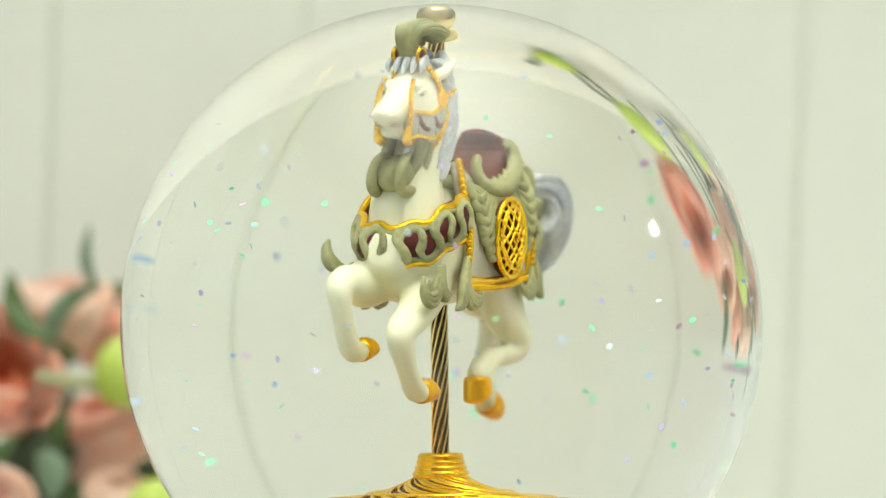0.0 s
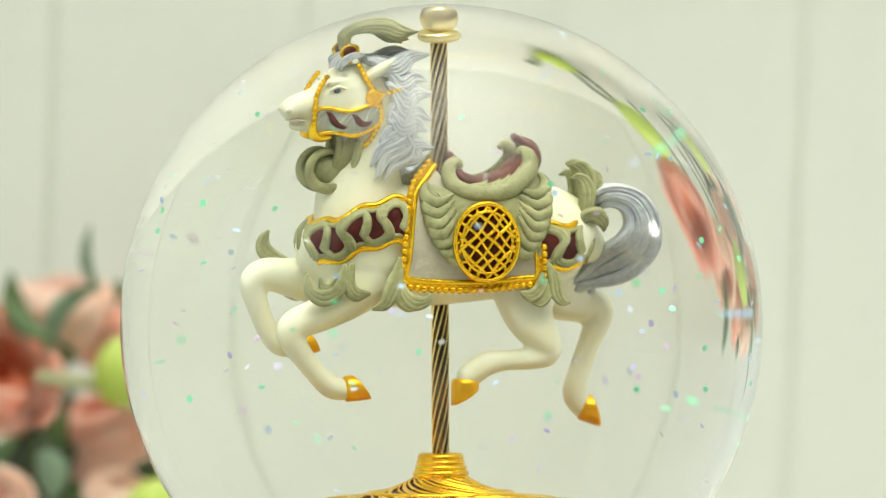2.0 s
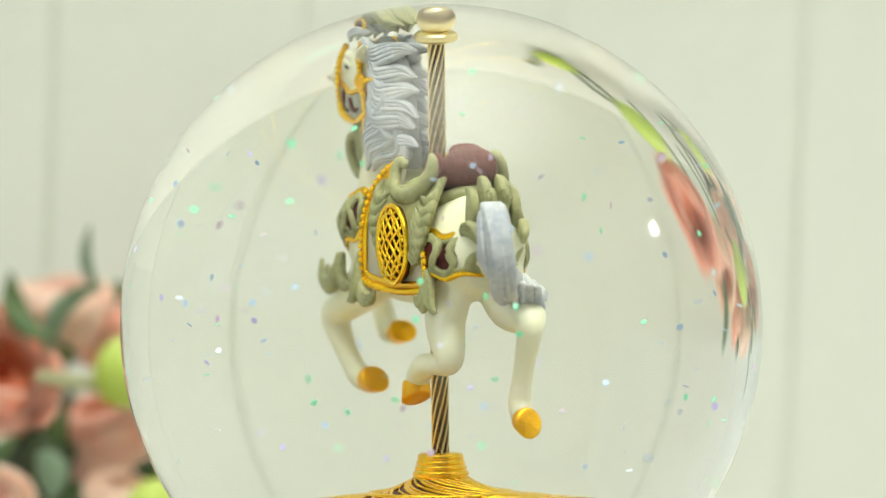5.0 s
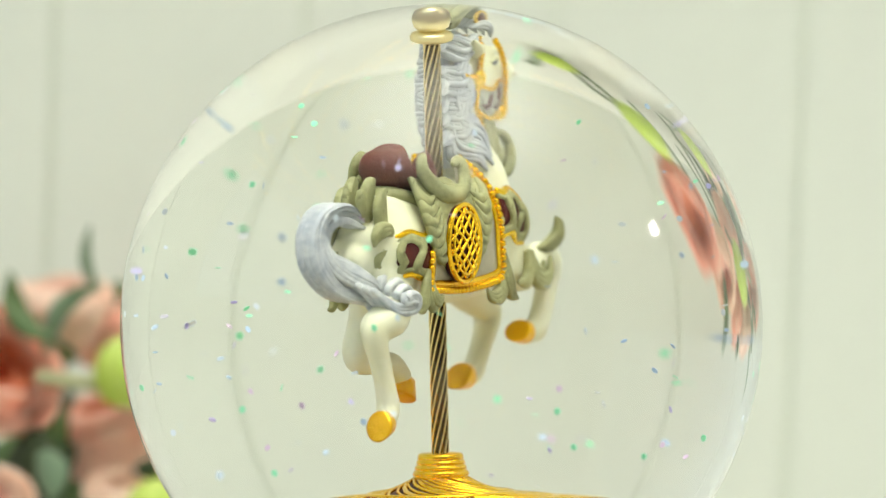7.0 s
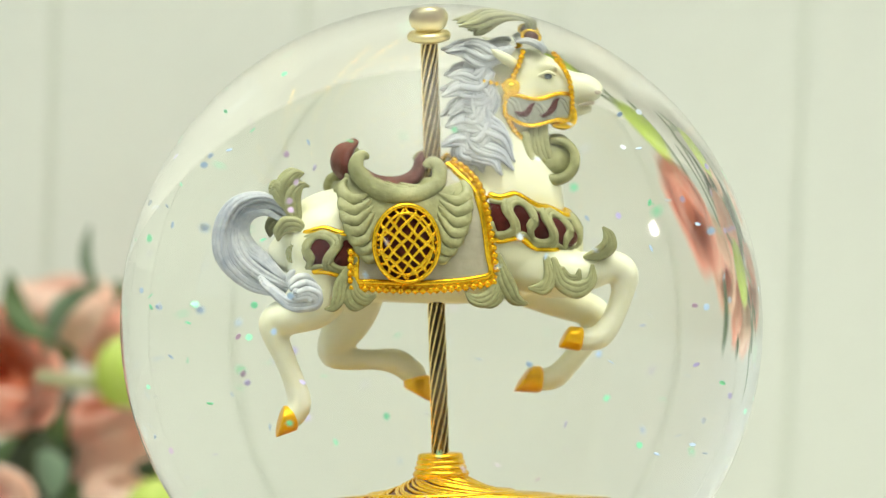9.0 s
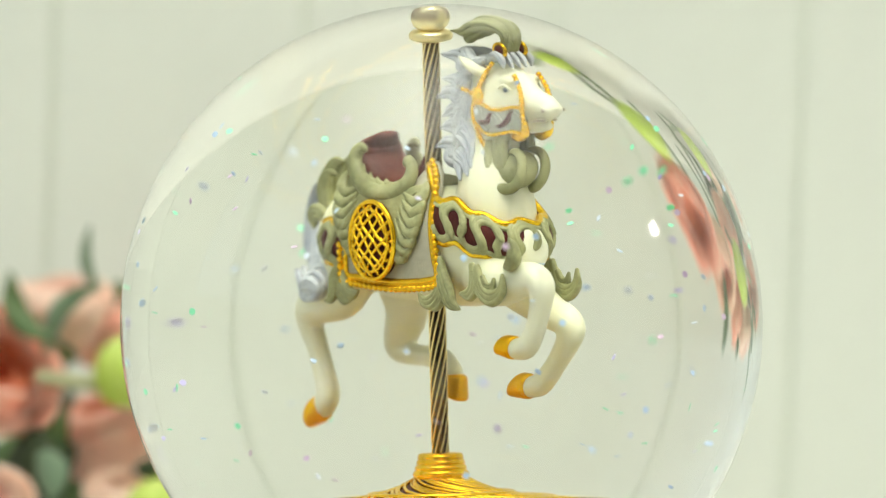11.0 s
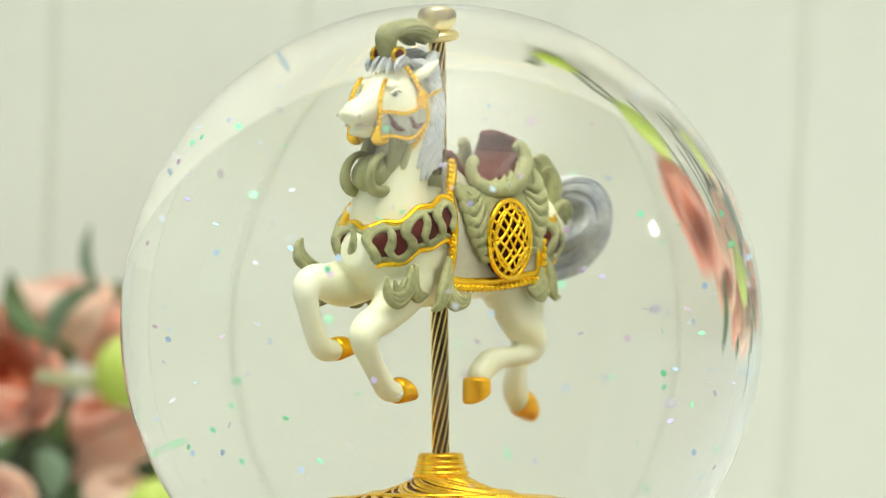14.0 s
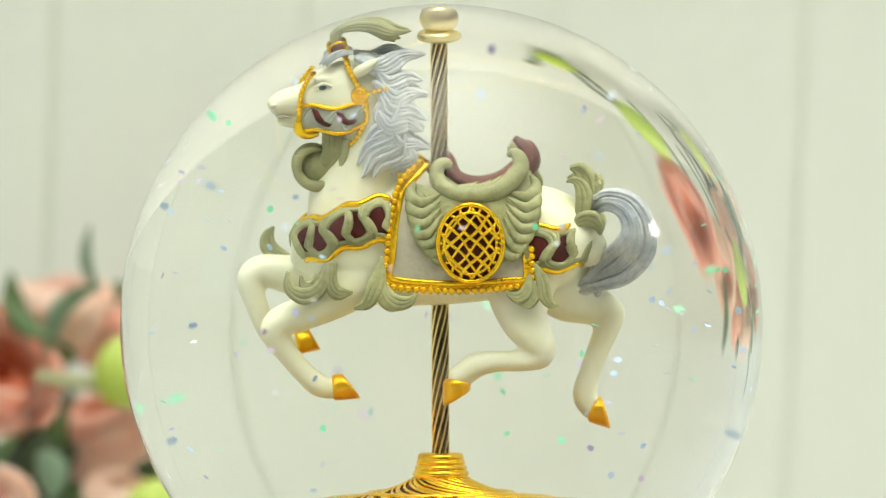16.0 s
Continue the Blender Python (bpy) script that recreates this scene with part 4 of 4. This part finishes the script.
def flowers():
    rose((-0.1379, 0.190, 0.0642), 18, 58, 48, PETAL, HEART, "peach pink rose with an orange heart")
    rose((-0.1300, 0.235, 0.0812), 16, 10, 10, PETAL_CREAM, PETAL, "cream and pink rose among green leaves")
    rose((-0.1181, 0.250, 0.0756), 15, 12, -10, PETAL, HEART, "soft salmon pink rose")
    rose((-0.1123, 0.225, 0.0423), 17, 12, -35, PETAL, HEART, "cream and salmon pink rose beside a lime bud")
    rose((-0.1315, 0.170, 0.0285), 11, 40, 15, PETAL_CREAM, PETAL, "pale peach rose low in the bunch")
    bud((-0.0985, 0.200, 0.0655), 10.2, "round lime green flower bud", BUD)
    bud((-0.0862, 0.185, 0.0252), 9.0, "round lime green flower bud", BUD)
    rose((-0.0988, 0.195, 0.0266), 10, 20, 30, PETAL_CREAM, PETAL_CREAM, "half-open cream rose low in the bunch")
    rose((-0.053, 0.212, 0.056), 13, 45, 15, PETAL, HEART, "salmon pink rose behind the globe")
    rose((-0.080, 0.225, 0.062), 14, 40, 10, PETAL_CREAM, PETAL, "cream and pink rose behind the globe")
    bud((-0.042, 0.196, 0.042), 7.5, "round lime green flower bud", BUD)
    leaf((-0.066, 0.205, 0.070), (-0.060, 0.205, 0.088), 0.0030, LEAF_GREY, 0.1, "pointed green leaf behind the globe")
    # two leaf shapes added in gaps of the bunch, their colour carries the shade
    leaf((-0.1165, 0.182, 0.0300), (-0.1238, 0.182, 0.0500), 0.0090, LEAF_SHADE, 0.15, "leaf shape coloured as the shade between the roses")
    leaf((-0.0941, 0.190, 0.0362), (-0.0847, 0.190, 0.0396), 0.0034, LEAF_SHADE, -0.15, "leaf shape coloured as the shade between the roses")
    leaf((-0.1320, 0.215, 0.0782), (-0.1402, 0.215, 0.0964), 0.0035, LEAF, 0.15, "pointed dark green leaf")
    # broad leaves, four coloured near-black to stand for shade deep in the bunch
    leaf((-0.1474, 0.240, 0.0454), (-0.1291, 0.240, 0.0222), 0.012, LEAF_SHADE, 0.1, "broad dark green leaf")
    leaf((-0.1142, 0.210, 0.0262), (-0.0949, 0.225, 0.0335), 0.006, LEAF_SHADE, -0.1, "broad dark green leaf")
    leaf((-0.1308, 0.200, 0.0159), (-0.1158, 0.200, 0.0423), 0.008, LEAF_SHADE, 0.1, "broad dark green leaf")
    leaf((-0.1247, 0.215, 0.0563), (-0.1320, 0.215, 0.0380), 0.008, LEAF_SHADE, 0.1, "broad dark green leaf")
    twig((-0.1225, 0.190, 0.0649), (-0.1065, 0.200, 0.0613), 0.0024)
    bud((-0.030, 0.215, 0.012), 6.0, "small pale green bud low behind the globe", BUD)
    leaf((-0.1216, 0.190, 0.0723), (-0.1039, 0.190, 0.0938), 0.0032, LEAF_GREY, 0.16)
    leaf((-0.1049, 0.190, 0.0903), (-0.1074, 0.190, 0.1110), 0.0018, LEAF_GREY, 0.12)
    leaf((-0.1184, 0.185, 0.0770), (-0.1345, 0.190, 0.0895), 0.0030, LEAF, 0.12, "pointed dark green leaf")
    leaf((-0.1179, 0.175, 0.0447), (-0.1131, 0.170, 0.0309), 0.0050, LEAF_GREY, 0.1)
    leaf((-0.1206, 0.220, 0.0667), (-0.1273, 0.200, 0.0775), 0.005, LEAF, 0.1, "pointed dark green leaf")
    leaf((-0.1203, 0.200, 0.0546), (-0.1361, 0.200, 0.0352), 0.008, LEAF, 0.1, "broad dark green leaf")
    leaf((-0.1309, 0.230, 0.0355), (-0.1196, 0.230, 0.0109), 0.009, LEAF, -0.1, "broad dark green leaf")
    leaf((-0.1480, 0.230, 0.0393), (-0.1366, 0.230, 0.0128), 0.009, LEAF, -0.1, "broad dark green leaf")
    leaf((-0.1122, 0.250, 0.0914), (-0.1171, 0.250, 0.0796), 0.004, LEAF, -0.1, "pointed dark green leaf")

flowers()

# ---- photo lamp, whose square face mirrors in the glass ----


def photo_lamp():
    m = bpy.data.materials.new("lamp_diffuser")
    m.use_nodes = True
    b = m.node_tree.nodes["Principled BSDF"]
    b.inputs["Emission Color"].default_value, b.inputs["Emission Strength"].default_value = (1, 0.98, 0.94, 1), 36.0
    lamp = tagged(new("photo_lamp"), "small square photo lamp on a stand beside the table", "lamp")
    at = Vector((0.91, -0.11, 0.50))
    lamp.matrix_world = look(at, (0, 0, 0.1))
    part("diffuser", box(B(), -0.034, 0.034, -0.033, 0.033, -0.012, -0.004, 0.002), m, lamp, "white glowing diffuser", scale=1, smooth=False)
    part("housing", box(B(), -0.049, 0.049, -0.047, 0.047, -0.004, 0.03, 0.004), ROOM, lamp, "pale housing", scale=1, smooth=False)
    foot = lamp.matrix_world.inverted() @ Vector((0.93, -0.01, -0.748))
    part("stand", tube(B(), [(0, 0, 0.03, 0.008), (*foot.lerp(Vector((0, 0, 0.03)), 0.5), 0.008), (*foot, 0.009)], 10, 3), ROOM, lamp, "thin stand", scale=1)


photo_lamp()

# ---- glitter in the water ----
TURN = [(0.0, 64.8), (0.5, 53.8), (1.0, 43.6), (1.5, 29.8), (2.0, 15.3), (2.5, 2.0), (3.0, -10.3), (3.5, -21.8), (4.0, -35.3), (4.2, -41.4), (5.0, -64.5), (5.6, -81.7), (6.3, -101.7), (6.5, -107.2), (7.0, -118.9), (7.5, -131.3),
        (8.0, -143.9), (8.5, -157.6), (9.0, -171.9), (9.2, -178.0), (9.9, -198.0), (10.6, -217.6), (11.3, -237.4), (11.5, -243.1), (12.0, -257.5), (12.5, -270.0), (13.0, -283.0), (13.5, -296.0), (14.0, -308.7), (14.5, -321.0), (15.0, -333.7), (15.5, -346.2), (16.0, -359.9)]
AXIS = (-0.0001, -0.0032, ZC)


def glitter():
    cols = {"icy blue glitter flake adrift in water": (0.66, 0.82, 1.0), "sea green glitter flake adrift in water": (0.42, 1.0, 0.72), "pale violet glitter flake adrift in water": (0.76, 0.72, 1.0), "silver white glitter flake adrift in water": (0.85, 0.92, 1.0), "dull mauve glitter flake adrift in water": (0.80, 0.66, 0.84)}
    made = []
    rng = random.Random(11)
    meshes = []
    for label, c in cols.items():
        m = material("glitter", c, 0.12, 0.0, 0.03, 50)
        thin(m, c, 0.4)
        bm = B()
        bmesh.ops.create_circle(bm, cap_ends=True, segments=6, radius=0.48)
        r = bmesh.ops.extrude_face_region(bm, geom=list(bm.faces))
        bmesh.ops.translate(bm, vec=(0, 0, 0.05), verts=[v for v in r["geom"] if isinstance(v, bmesh.types.BMVert)])
        bmesh.ops.scale(bm, vec=(MM,) * 3, verts=bm.verts)
        me = bpy.data.meshes.new("glitter_flake")
        bm.to_mesh(me)
        bm.free()
        me.materials.append(m)
        meshes.append((label, me))
    for k in range(220):
        label, me = meshes[(0, 1, 2, 0, 3, 1, 4)[k % 7]]
        ob = tagged(new("glitter_flake", me), label, "glitter", "glitter adrift in the water")
        r = 26 + 19 * rng.random() ** 0.8
        top = math.sqrt(46.5 ** 2 - r * r)
        z0, z1 = rng.uniform(max(-19, -top), top), 0
        z1 = max(max(-19, -top), min(top, z0 - rng.uniform(-3, 9)))
        a0, w = rng.uniform(0, 2 * math.pi), -radians(rng.uniform(8, 34))
        bob, ph = rng.uniform(0.4, 1.6), rng.uniform(0, 6.28)
        ax, sp, e0 = Vector((rng.gauss(0, 1), rng.gauss(0, 1), rng.gauss(0, 1))).normalized(), radians(rng.uniform(60, 150)), rng.uniform(0, 6.28)
        made.append((ob, r, z0, z1, a0, w, bob, ph, ax, sp, e0))
    return made


FLAKES = glitter()


def motions():
    walk(figure, [(t, pose(AXIS[0], AXIS[1], AXIS[2] - 0.017, 0, -0.92, 0) @ pose(0, 0, 0, 0, 0, a) @ pose(0, 0, 0, 0, 0.67, 0) @ pose(0, 0, 0.017)) for t, a in TURN])
    for ob, r, z0, z1, a0, w, bob, ph, ax, sp, e0 in FLAKES:
        rows = []
        for k in range(33):
            t = k * 0.5
            a = a0 + w * t
            p = Vector((r * math.cos(a), r * math.sin(a), z0 + (z1 - z0) * t / 16 + bob * math.sin(ph + t))) * MM
            rows.append((t, Matrix.Translation(p + Vector((0, 0, ZC))) @ Matrix.Rotation(e0 + sp * t, 4, ax)))
        walk(ob, rows)


motions()
